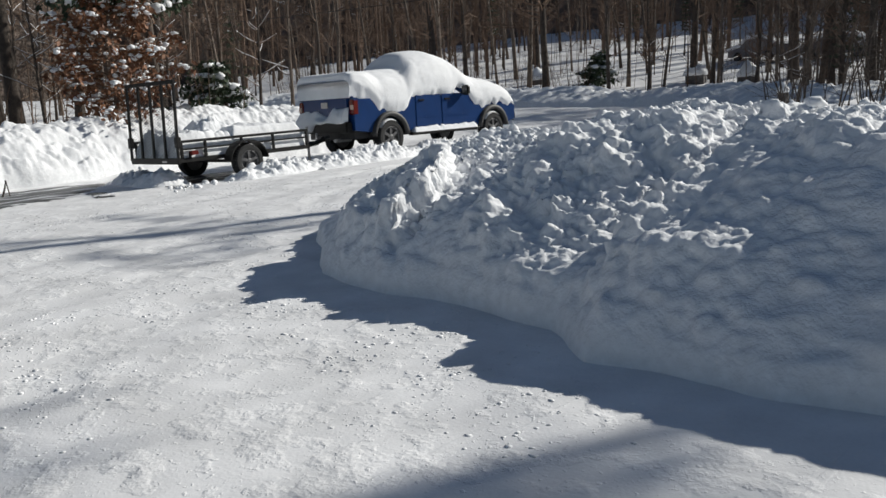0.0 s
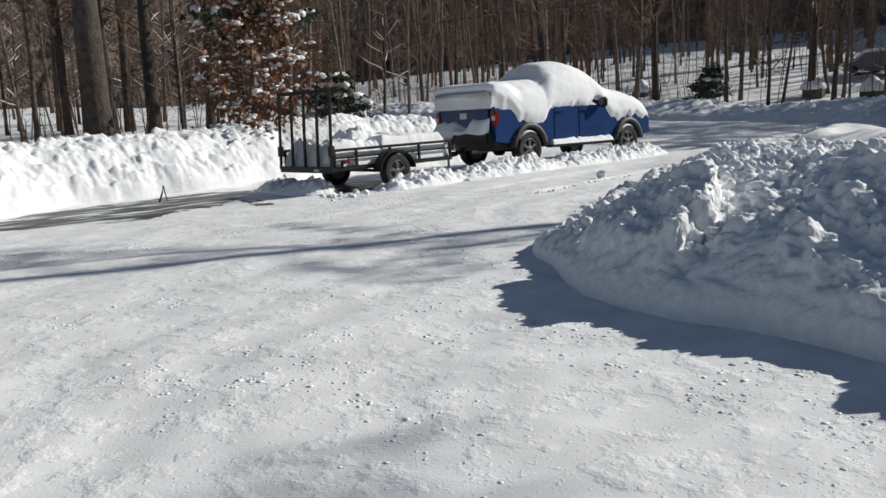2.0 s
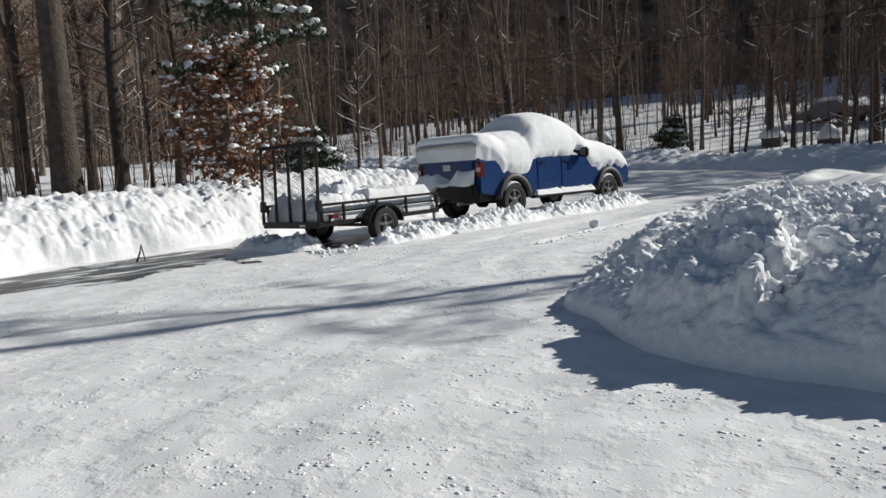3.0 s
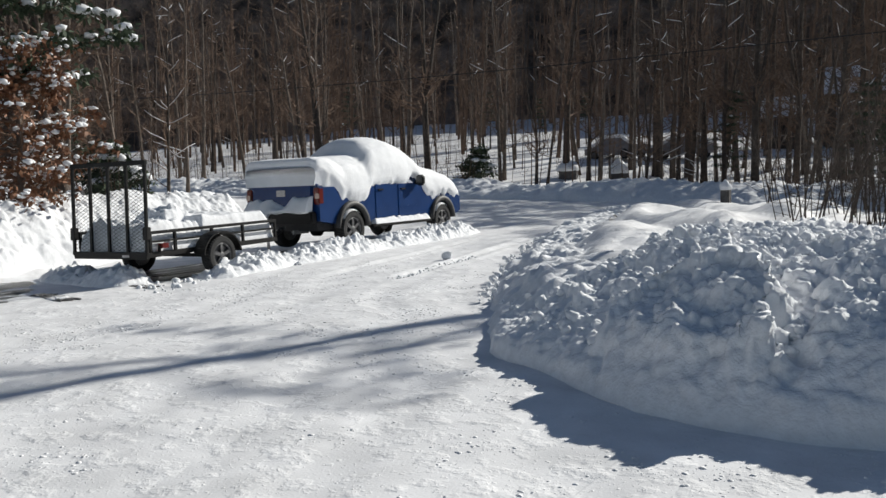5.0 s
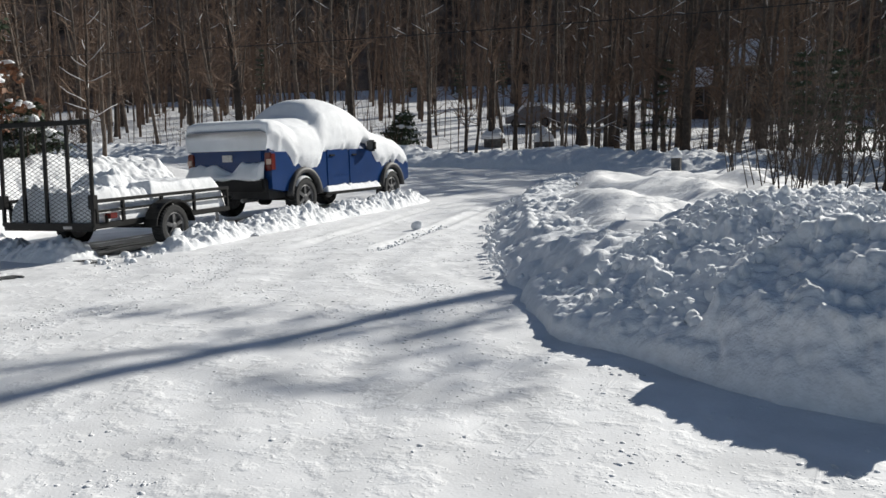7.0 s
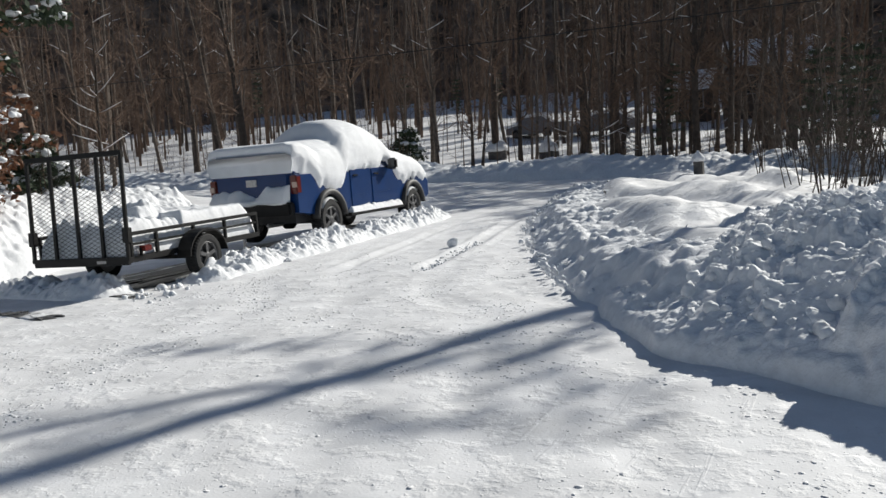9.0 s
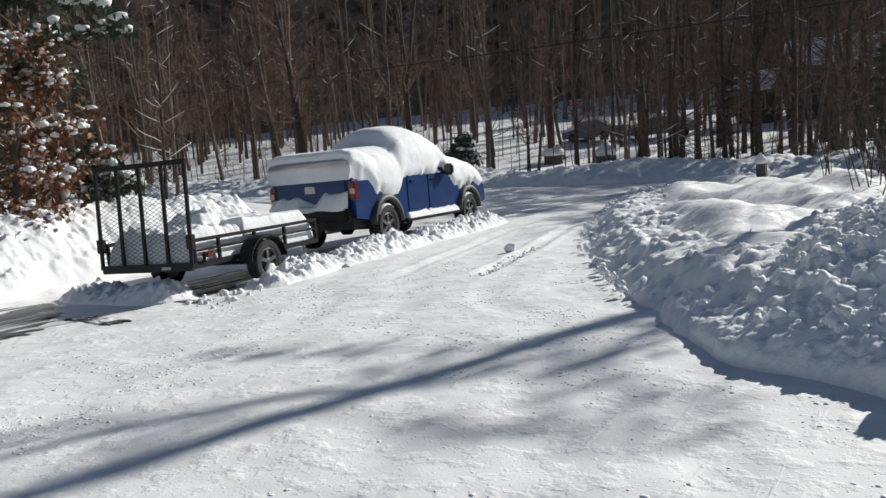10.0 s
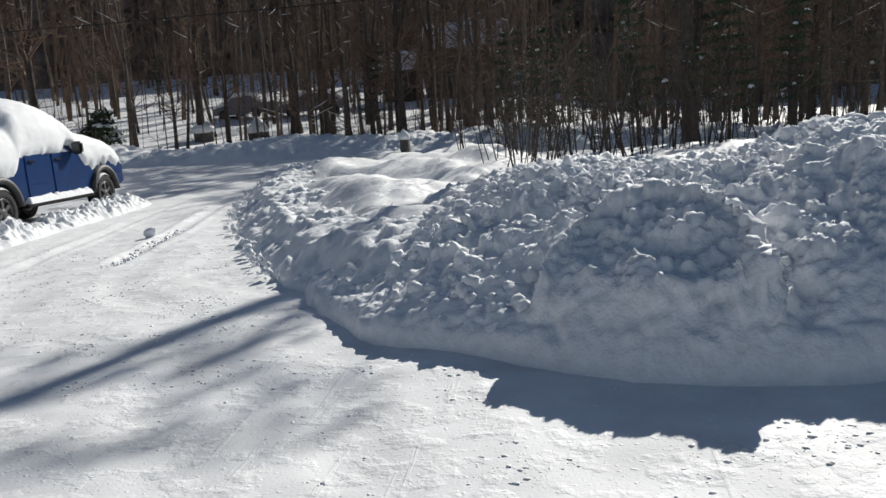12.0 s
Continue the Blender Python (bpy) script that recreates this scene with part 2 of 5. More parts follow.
def pushed(x, y, zf, df, eps=0.03):
    """Points of the height field zf pushed out along its slope by df."""
    z = zf(x, y)
    gx, gy = (zf(x + eps, y) - z) / eps, (zf(x, y + eps) - z) / eps
    ln = np.sqrt(1 + gx * gx + gy * gy)
    d = df(x, y, z)
    return x - gx / ln * d, y - gy / ln * d, z + d / ln

def line_x(points, y):
    """x on a plan line given as (y, x) pairs."""
    ys, xs = zip(*points)
    return np.interp(y, ys, xs)

def to_polyline(px, py, pts):
    """Distance to a plan polyline, which side (positive to its left), and the share of the way along it."""
    best, side, along = np.full(px.shape, 1e9), np.zeros(px.shape), np.zeros(px.shape)
    lens = [math.dist(a, b) for a, b in zip(pts, pts[1:])]
    run = 0.0
    for (a, b), ln in zip(zip(pts, pts[1:]), lens):
        dx, dy = b[0] - a[0], b[1] - a[1]
        t = np.clip(((px - a[0]) * dx + (py - a[1]) * dy) / (ln * ln), 0, 1)
        qx, qy = a[0] + t * dx, a[1] + t * dy
        d = np.hypot(px - qx, py - qy)
        s = np.sign(dx * (py - a[1]) - dy * (px - a[0]))
        near = d < best
        best, side, along = np.where(near, d, best), np.where(near, s, side), np.where(near, run + t * ln, along)
        run += ln
    return best, side, along

# ---- the plan ----
RIGHT_EDGE = [(-8.6, 9.9), (-7.7, 8.9), (-5.7, 7.7), (-2.6, 6.1), (1.7, 4.4), (5.6, 3.4), (9.5, 2.6)]
LEFT_EDGE = [(-16, 2.2), (-11.0, -0.5), (-9.3, -1.3), (-7.0, -1.6), (-5.0, -2.0), (-3.6, -2.6), (0, -3.0), (6, -3.8), (9, -6)]
FAR_EDGE = [(-60, 9.0), (-25, 11.0), (-12, 13.5), (-3, 15.4), (4, 15.8), (12, 13.0), (30, 9)]   # (x, y)

def far_edge_y(x):
    xs, ys = zip(*FAR_EDGE)
    return np.interp(x, xs, ys)

def base_z(x, y):
    """The lie of the land under the snow."""
    far = 0.25 - 0.045 * np.clip(x, -60, 30) + 0.012 * (y - 15)
    w = smooth01((y - 2) / 14)
    wl = smooth01((-2 - x) / 10)
    near = -0.06 + 0.0 * x
    z = near * (1 - w) + far * w
    z = np.where(wl > 0, z * (1 - wl) + np.maximum(z, far) * wl, z)
    hill = np.clip(y - far_edge_y(x) - 12, 0, 90) * smooth01((16 - x) / 12)
    return z + 0.085 * hill

def ground_z(x, y):
    x, y = np.asarray(x, float), np.asarray(y, float)
    z = base_z(x, y)
    right = smooth01((x - line_x(RIGHT_EDGE, y) - 0.3) / 1.4) * smooth01((y + 8.3) / 1.0) * smooth01((10.2 - y) / 1.2)
    left = smooth01((line_x(LEFT_EDGE, y) - x - 0.1) / 1.6) * smooth01((7.5 - y) / 2.5)
    far = smooth01((y - far_edge_y(x)) / 1.6)
    drift = 0.16 * (fbm(x * 0.45, y * 0.45, 3, 3) - 0.5)
    dunes = 0.45 * (fbm(x * 0.70 + 0.25 * y, y * 0.50, 63, 3) - 0.42) + 0.10 * np.sin((x * 0.9 + y * 0.5) * 3.1 + 5 * fbm(x * 0.5, y * 0.5, 64, 2))
    z = z + right * (0.46 - 0.22 * smooth01((x - 8.8) / 1.5) + dunes * (1 - 0.8 * smooth01((x - 8.6) / 1.5)) * smooth01((x - line_x(RIGHT_EDGE, y) - 0.8) / 1.2)) + left * (0.62 + drift) + far * (0.15 + drift * 1.4)
    off = np.clip(right + left + far, 0, 1)
    z = z + off * 0.05 * (fbm(x * 1.6, y * 1.6, 9, 3) - 0.5) + right * 0.08 * (billow(x, y * 0.7, x * 0, 1.1, 65, 3) - 0.45)
    drive = 1 - off
    tracks = np.sin((x * 0.93 - y * -0.36) * 5.0 + 2.2 * fbm(x * 0.3, y * 0.3, 31, 2) * 6)
    z = z + drive * (0.024 * (fbm(x * 0.8, y * 0.8, 5, 3) - 0.5) + 0.014 * np.clip(tracks, -0.9, 0.3) * smooth01((fbm(x * 0.35, y * 0.35, 8, 2) - 0.35) * 4)
                     + 0.012 * (fbm(x * 7, y * 7, 47, 3) - 0.5) * smooth01((fbm(x * 0.6, y * 0.6, 49, 3) - 0.42) * 6))
    # tyre ruts beside the truck
    for line in ([(4.95, -3.9), (4.45, -0.8), (3.2, 4.5)], [(3.5, -3.6), (3.0, -0.6), (1.95, 4.5)]):
        d, _, run = to_polyline(x, y, line)
        z = z + drive * smooth01(run / 0.8) * smooth01((8.6 - run) / 2) * (0.026 * np.exp(-((d - 0.20) / 0.06) ** 2) - 0.032 * np.exp(-(d / 0.12) ** 2))
    return z

def gz(x, y):
    return float(ground_z(np.array([x]), np.array([y]))[0])

def grid_mesh(name, xs, ys, zfun, material):
    gx, gy = np.meshgrid(xs, ys)
    z = zfun(gx, gy)
    n, m = len(xs), len(ys)
    verts = np.stack(z if isinstance(z, tuple) else (gx, gy, z), -1).reshape(-1, 3)
    i = np.arange(n * m).reshape(m, n)
    faces = np.stack([i[:-1, :-1], i[:-1, 1:], i[1:, 1:], i[1:, :-1]], -1).reshape(-1, 4)
    me = bpy.data.meshes.new(name)
    me.vertices.add(len(verts))
    me.vertices.foreach_set("co", verts.ravel())
    me.loops.add(faces.size)
    me.loops.foreach_set("vertex_index", faces.ravel())
    me.polygons.add(len(faces))
    me.polygons.foreach_set("loop_start", np.arange(0, faces.size, 4))
    me.polygons.foreach_set("use_smooth", np.ones(len(faces), bool))
    me.update(calc_edges=True)
    me.materials.append(material)
    return new(name, me)

def spread(lo, dense_lo, dense_hi, hi, fine, grow=1.10, biggest=25.0):
    mid = list(np.arange(dense_lo, dense_hi, fine))
    out, step, v = [], fine, dense_hi
    while v < hi:
        out.append(v)
        step = min(step * grow, biggest)
        v += step
    low, step, v = [], fine, dense_lo
    while v > lo:
        step = min(step * grow, biggest)
        v -= step
        low.append(v)
    return np.array(low[::-1] + mid + out)

XS = spread(-900, 3.0, 15.0, 900, 0.05, 1.08)
YS = spread(-900, -12.6, -1.0, 1100, 0.05, 1.06)
ground = grid_mesh("ground", XS, YS, ground_z, SNOW_PACKED)
tagged(ground, "packed white snow over driveway, street and open yard", "ground", kind="structure")

# ---- heaps and banks of snow ----
PILE_FRONT = [(7.9, -5.2), (8.2, -6.6), (8.95, -7.7), (9.7, -8.3), (10.6, -8.85), (11.5, -9.0), (12.3, -9.0), (13.1, -9.05), (13.6, -9.35), (14.4, -9.4), (16.0, -9.2), (19.0, -8.6), (22, -7.5)]
PILE_CREST = [(7.5, 0.22), (8.4, 0.36), (9.2, 0.59), (10.0, 0.75), (11.0, 0.79), (11.7, 0.86), (12.2, 1.06), (12.75, 1.02), (13.2, 0.90), (13.8, 0.80), (14.5, 0.82), (15.5, 0.84), (17, 0.9), (20, 0.8), (23, 0.5)]

def pile_plan(x, y):
    wx = x + 0.30 * (fbm(x * 0.9, y * 0.9, 71, 3) - 0.5)
    wy = y + 0.30 * (fbm(x * 0.9, y * 0.9, 72, 3) - 0.5)
    d, side, _ = to_polyline(wx, wy, PILE_FRONT)
    inside = d * side
    # the second heap stands proud of the first, with a sharp broken edge between them
    edge = 13.33 + 0.13 * (y + 9.2) + 0.12 * (fbm(y * 2.1 + 7, x * 0 + 3.0, 81, 3) - 0.5)
    # the lobe that slid down the front
    lobe = 1 - np.hypot((x - 10.72) / 0.66, (y + 8.50) / 0.80) + 0.16 * (fbm(x * 3.0, y * 3.0, 83, 3) - 0.5)
    return wx, wy, inside, x - edge, lobe

def pile_z(x, y):
    wx, wy, inside, past, lobe = pile_plan(x, y)
    crest = np.interp(wx, *zip(*PILE_CREST))
    prof = np.interp(inside, [-0.4, 0.0, 0.05, 0.14, 0.30, 0.6, 1.0, 1.4, 1.8, 2.8, 3.8, 5.2, 6.5], [-0.35, -0.06, 0.17, 0.28, 0.38, 0.54, 0.76, 0.93, 1.03, 1.0, 0.84, 0.45, 0.0])
    zone = smooth01((inside - 0.05) / 0.4) * smooth01((3.6 - inside) / 1.2)
    z = -0.06 + prof * crest + zone * (0.20 * smooth01((past + 0.05) / 0.12) - (0.05 + 0.17 * smooth01((inside - 0.6) / 0.6)) * np.exp(-((past + 0.28) / 0.28) ** 2) + 0.09 * np.exp(-(past / 0.10) ** 2) - 0.10 * smooth01((past - 0.3) / 1.2) * smooth01((1.2 - inside) / 0.8))
    up = smooth01((inside - 0.12) / 0.2)
    z = z + up * (0.15 * smooth01((lobe + 0.02) / 0.10) + 0.10 * np.exp(-((lobe - 0.06) / 0.06) ** 2) - 0.06 * np.exp(-((lobe + 0.18) / 0.14) ** 2))
    body = smooth01((inside - 0.05) / 0.3) * smooth01((6.3 - inside) / 1.5)
    rough = 0.10 * (fbm(x * 1.25, y * 1.25, 11, 3) - 0.5) + 0.22 * (fbm(x * 0.8 + 0.5 * y, y * 0.8, 19, 2) - 0.5) * smooth01((inside - 0.3) / 0.4)
    return z + body * rough

def pile_push(x, y, z):
    """How far clods and crumbs stand out of the heap's face."""
    _, _, inside, past, lobe = pile_plan(x, y)
    body = smooth01((inside - 0.0) / 0.12) * smooth01((6.3 - inside) / 1.5)
    upper = smooth01((z + 0.02 - 0.42 * fbm(x * 1.6, y * 1.6, 58, 3)) / 0.22)
    loose = smooth01((fbm(x * 1.1, y * 1.1, 55, 3) - 0.36) * 6)
    calm = 1 - 0.55 * smooth01(past / 0.25) * smooth01((1.7 - inside) / 0.6) - 0.3 * smooth01(lobe / 0.1) * smooth01((0.45 - z) / 0.15)
    d = 0.13 * (billow(x, y, z, 0.46, 23, 4) - 0.42) + 0.055 * chunks(x, y, z, 0.20, 14, 0.55) + 0.044 * chunks(x, y, z, 0.10, 15, 0.35) * (0.3 + 0.7 * loose) \
        + 0.026 * chunks(x, y, z, 0.052, 16, 0.2) * (0.25 + 0.75 * loose) + 0.040 * (billow(x, y, z, 0.12, 18, 3) - 0.4) - 0.035
    scrape = 0.05 * (fbm(x * 2.6, y * 2.6 + z, 91, 4) - 0.5) + 0.065 * (billow(x, y, z, 0.30, 93, 4) - 0.42) + 0.026 * chunks(x, y, z, 0.11, 95, 0.6)
    return body * (d * upper * calm + scrape * (1 - upper))

def pile_points(x, y):
    return pushed(x, y, pile_z, pile_push)

snow_mound = grid_mesh("snow_mound", spread(7.2, 8.6, 14.2, 22.5, 0.0145, 1.05, 0.08), spread(-9.9, -9.6, -6.4, -2.6, 0.0145, 1.03, 0.05), pile_points, SNOW_LUMP)
tagged(snow_mound, "large lumpy heap of ploughed white snow beside the driveway", "snow mound")

def ribbon_bank(name, line, width, height, rough, step, label, seed, side_sign=1, material=None, back=0.5, wave=0.25):
    """A ploughed ridge of snow along a plan line, its steep face on the line."""
    pts = line
    x0, x1 = min(p[0] for p in pts) - width - 0.5, max(p[0] for p in pts) + width + 0.5
    y0, y1 = min(p[1] for p in pts) - width * 0.6, max(p[1] for p in pts) + width * 0.6
    total = sum(math.dist(a, b) for a, b in zip(pts, pts[1:]))
    def zf(x, y):
        wx = x + 0.3 * (fbm(x, y, seed, 3) - 0.5)
        wy = y + 0.3 * (fbm(x, y, seed + 1, 3) - 0.5)
        d, side, along = to_polyline(wx, wy, pts)
        ins = d * side * side_sign
        prof = np.interp(ins, [-0.3, 0, 0.10, 0.3, width * 0.35, width * 0.6, width], [-0.4, -0.05, 0.22, 0.42, 0.86, 1.0, back])
        fade = smooth01(along / 1.2) * smooth01((total - along) / 1.5)
        fade = np.where(ins > width, 0, fade)
        h = height * prof
        r = rough * (1.4 * (fbm(x * 1.3, y * 1.3, seed + 4, 4) - 0.5) + 0.9 * (billow(x, y, h, 0.36, seed + 5, 4) - 0.42) + 0.5 * chunks(x, y, h, 0.24, seed + 6, 0.55) + 0.5 * chunks(x, y, h, 0.12, seed + 7, 0.4) - 0.25)
        swell = 1 + wave * (fbm(x * 0.33, y * 0.33, seed + 9, 3) - 0.5)
        z = base_z(x, y) + (height * swell * prof + r * smooth01((ins + 0.05) / 0.3)) * fade - 0.25 * (1 - fade)
        return z
    ob = grid_mesh(name, np.arange(x0, x1, step), np.arange(y0, y1, step), zf, material or SNOW_LUMP)
    # drop what lies under the ground
    me = ob.data
    co = np.empty(len(me.vertices) * 3)
    me.vertices.foreach_get("co", co)
    co = co.reshape(-1, 3)
    under = co[:, 2] < ground_z(co[:, 0], co[:, 1]) - 0.22
    bm = bmesh.new()
    bm.from_mesh(me)
    bm.verts.ensure_lookup_table()
    bmesh.ops.delete(bm, geom=[bm.verts[i] for i in np.nonzero(under)[0]], context="VERTS")
    bm.to_mesh(me)
    bm.free()
    return tagged(ob, label, "snow bank")

ribbon_bank("snow_bank", [(2.4, 9.6), (3.4, 5.6), (4.4, 1.7), (6.1, -2.6), (7.7, -5.7), (8.4, -6.8), (9.3, -7.6), (10.5, -8.2)], 1.5, 0.40, 0.11, 0.045,
            "low crumbled bank of ploughed snow edging the driveway", 201, back=1.05)
ribbon_bank("snow_bank", [(2.2, -16.5), (-0.7, -11.0), (-1.6, -9.3), (-1.9, -7.0), (-2.3, -5.0), (-2.6, -3.7), (-2.9, -1.0), (-3.2, 2.5)], 2.4, 1.32, 0.12, 0.036,
            "high sunlit bank of ploughed snow below the woods", 301)
ribbon_bank("snow_bank", [(30, 9.2), (12, 13.0), (4, 15.6), (-3, 15.2), (-12, 13.3), (-25, 10.8)], 3.6, 0.60, 0.15, 0.10,
            "long shaded snow bank across the far side of the street", 401, side_sign=-1, back=0.6, wave=1.3)

def crumbled_ridge(name, line, half, height, seed, label):
    """A low ridge of loose broken snow along a plan line, ragged at both feet."""
    lens = np.cumsum([0] + [math.dist(a, b) for a, b in zip(line, line[1:])])
    lx, ly = zip(*line)
    run = np.arange(0, lens[-1], 0.022)
    u = np.linspace(-1, 1, 41)
    R, U = np.meshgrid(run, u, indexing="ij")
    cx, cy = np.interp(R, lens, lx), np.interp(R, lens, ly)
    tx, ty = np.interp(R + 0.2, lens, lx) - np.interp(R - 0.2, lens, lx), np.interp(R + 0.2, lens, ly) - np.interp(R - 0.2, lens, ly)
    ln = np.hypot(tx, ty)
    swell = (0.55 + 0.9 * fbm(R * 1.3 + 5, R * 0 + 2, seed, 3)) * smooth01(R / 0.5) * smooth01((lens[-1] - R) / 0.8)
    X, Y = cx - ty / ln * U * half * (0.7 + 0.5 * swell), cy + tx / ln * U * half * (0.7 + 0.5 * swell)
    bell = np.clip(1 - U * U, 0, 1)
    up = height * swell * bell ** 0.8
    d = bell * swell * (0.11 * (billow(X, Y, up, 0.30, seed + 3, 3) - 0.35) + 0.07 * chunks(X, Y, up, 0.15, seed + 4, 0.35) + 0.05 * chunks(X, Y, up, 0.08, seed + 5, 0.3))
    Z = base_z(X, Y) - 0.03 + up + d
    X = X + d * 0.5
    n, k = len(u), len(run)
    i = np.arange(n * k).reshape(k, n)
    faces = np.stack([i[:-1, :-1], i[1:, :-1], i[1:, 1:], i[:-1, 1:]], -1).reshape(-1, 4)
    return tagged(pydata(name, np.stack([X, Y, Z], -1).reshape(-1, 3).tolist(), faces.tolist(), SNOW_LUMP), label, "snow ridge")

crumbled_ridge("snow_berm", [(1.95, -4.9), (1.72, -4.0), (1.50, -3.0), (1.33, -1.2), (1.20, 1.0), (1.05, 3.0), (0.85, 5.2)], 0.40, 0.22, 501, "broken ridge of snow clods beside truck and trailer")
crumbled_ridge("snow_berm", [(1.5, -5.55), (0.6, -5.62), (-0.5, -5.55), (-1.9, -5.0)], 0.36, 0.18, 551, "broken ridge of snow clods behind the trailer")

# bare wet asphalt along the foot of the high bank
def patch(name, outline, seed, label):
    rnd = random.Random(seed)
    cx, cy = sum(p[0] for p in outline) / len(outline), sum(p[1] for p in outline) / len(outline)
    ring = []
    for (a, b) in zip(outline, outline[1:] + outline[:1]):
        for k in range(10):
            t = k / 10
            ring.append((a[0] * (1 - t) + b[0] * t + rnd.uniform(-0.07, 0.07), a[1] * (1 - t) + b[1] * t + rnd.uniform(-0.07, 0.07)))
    verts, faces, n = [], [], len(ring)
    rows = 8
    for r in range(rows):
        s = 1 - r / rows
        for x, y in ring:
            X, Y = cx + (x - cx) * s, cy + (y - cy) * s
            verts.append((X, Y, gz(X, Y) + 0.012 - (0.02 if r == 0 else 0)))
    verts.append((cx, cy, gz(cx, cy) + 0.012))
    for r in range(rows - 1):
        for k in range(n):
            faces.append((r * n + k, r * n + (k + 1) % n, (r + 1) * n + (k + 1) % n, (r + 1) * n + k))
    for k in range(n):
        faces.append(((rows - 1) * n + k, (rows - 1) * n + (k + 1) % n, rows * n))
    return tagged(pydata(name, verts, faces, ASPHALT), label, "pavement", kind="structure")

patch("pavement", [(0.6, -12.6), (1.4, -10.2), (2.0, -9.2), (1.5, -8.5), (1.1, -7.6), (0.2, -6.5), (-1.2, -5.7), (-1.9, -6.3), (-1.75, -7.6), (-1.5, -9.0), (-0.7, -10.8), (0.2, -12.5)], 4, "wet dark asphalt bared along the snow bank")
patch("pavement", [(0.5, -6.9), (1.9, -7.25), (2.0, -7.0), (0.9, -6.7)], 6, "small bare patch of wet asphalt on the driveway")
patch("pavement", [(0.2, -5.9), (1.8, -5.75), (1.9, -5.55), (0.4, -5.6)], 7, "small bare patch of wet asphalt behind the trailer")

patch("pavement", [(1.30, -5.45), (1.42, -4.0), (1.32, -2.4), (1.12, -1.0), (1.05, 0.6), (0.9, 2.6), (-0.7, 2.4), (-0.8, 0.0), (-0.5, -2.2), (-0.45, -3.8), (-0.6, -5.3), (0.4, -5.5)], 8, "dark wet asphalt kept bare beneath truck and trailer")

# clods and crumbs strewn on heaps and driveway
def clods(name, spots, label, material=SNOW_LUMP, fine=2, tall=1.0, wild=1.0):
    base = bmesh.new()
    bmesh.ops.create_icosphere(base, subdivisions=fine, radius=1.0)
    bv = np.array([v.co[:] for v in base.verts])
    bf = np.array([[v.index for v in f.verts] for f in base.faces])
    base.free()
    rng = np.random.default_rng(len(spots))
    verts, faces = [], []
    for i, (x, y, z, r) in enumerate(spots):
        v = bv * (1 + 1.5 * wild * (fbm(bv[:, 0] * 1.7 + i * 3.1 + 50, bv[:, 1] * 1.7 + bv[:, 2] * 1.3 + 50, i % 90, 3) - 0.5))[:, None]
        a = rng.uniform(0, 6.283)
        c, s = math.cos(a), math.sin(a)
        sc = r * rng.uniform([0.75, 0.75, 0.75], [1.25, 1.2, 1.1]) * np.array([1, 1, tall])
        v = v * sc
        v = np.stack([v[:, 0] * c - v[:, 1] * s + x, v[:, 0] * s + v[:, 1] * c + y, v[:, 2] + z], -1)
        verts.append(v)
        faces.append(bf + i * len(bv))
    verts, faces = np.concatenate(verts), np.concatenate(faces)
    me = bpy.data.meshes.new(name)
    me.from_pydata(verts.tolist(), [], faces.tolist())
    me.materials.append(material)
    me.polygons.foreach_set("use_smooth", [True] * len(me.polygons))
    return tagged(new(name, me), label, "snow clods", kind="stuff")

rng = np.random.default_rng(12)
px, py = rng.uniform(8.0, 15.0, 8500), rng.uniform(-9.5, -5.4, 8500)
wx_, wy_, ins_, past_, lobe_ = pile_plan(px, py)
keep = (ins_ > 0.25) & (ins_ < 3.0) & (fbm(px * 1.4, py * 1.4, 55, 3) > 0.46 + 0.10 * rng.random(len(px))) & ~((past_ > 0.1) & (ins_ < 1.6))
px, py = px[keep], py[keep]
pr = 0.010 + 0.055 * rng.random(len(px)) ** 5
qx, qy, qz = pile_points(px, py)
clods("snow_clods", list(zip(qx, qy, qz - pr * 0.15, pr)), "loose broken clods of snow on the heap", SNOW_LUMP, 2)
px, py = rng.uniform(2.5, 16.0, 85000), rng.uniform(-12.8, -2.0, 85000)
d_, s_, _ = to_polyline(px, py, PILE_FRONT)
strewn = 0.6 * fbm(px * 0.8 + 0.3 * py, py * 0.8, 99, 3) + 0.4 * fbm(px * 3.2, py * 3.2, 98, 2)
keep = (d_ * s_ < -0.02) & (px < line_x(RIGHT_EDGE, py) + 8 * (py < -8.6)) & (strewn + 0.20 * rng.random(len(px)) > 0.735)
px, py = px[keep], py[keep]
pr = 0.004 + 0.016 * rng.random(len(px)) ** 4.5
clods("snow_crumbs", list(zip(px, py, ground_z(px, py) - pr * 0.05, pr)), "small crumbs of snow strewn over the packed driveway", SNOW_PACKED, 1, 0.45)
def along(line, n, spread_, seed, r0, r1, zf):
    r = np.random.default_rng(seed)
    out = []
    for _ in range(n):
        i = r.integers(0, len(line) - 1)
        t = r.random()
        x = line[i][0] * (1 - t) + line[i + 1][0] * t + r.uniform(*spread_)
        y = line[i][1] * (1 - t) + line[i + 1][1] * t + r.uniform(-0.1, 0.1)
        rr = r0 + (r1 - r0) * r.random() ** 2.5
        out.append((x, y, zf(x, y) + rr * 0.4, rr))
    return out
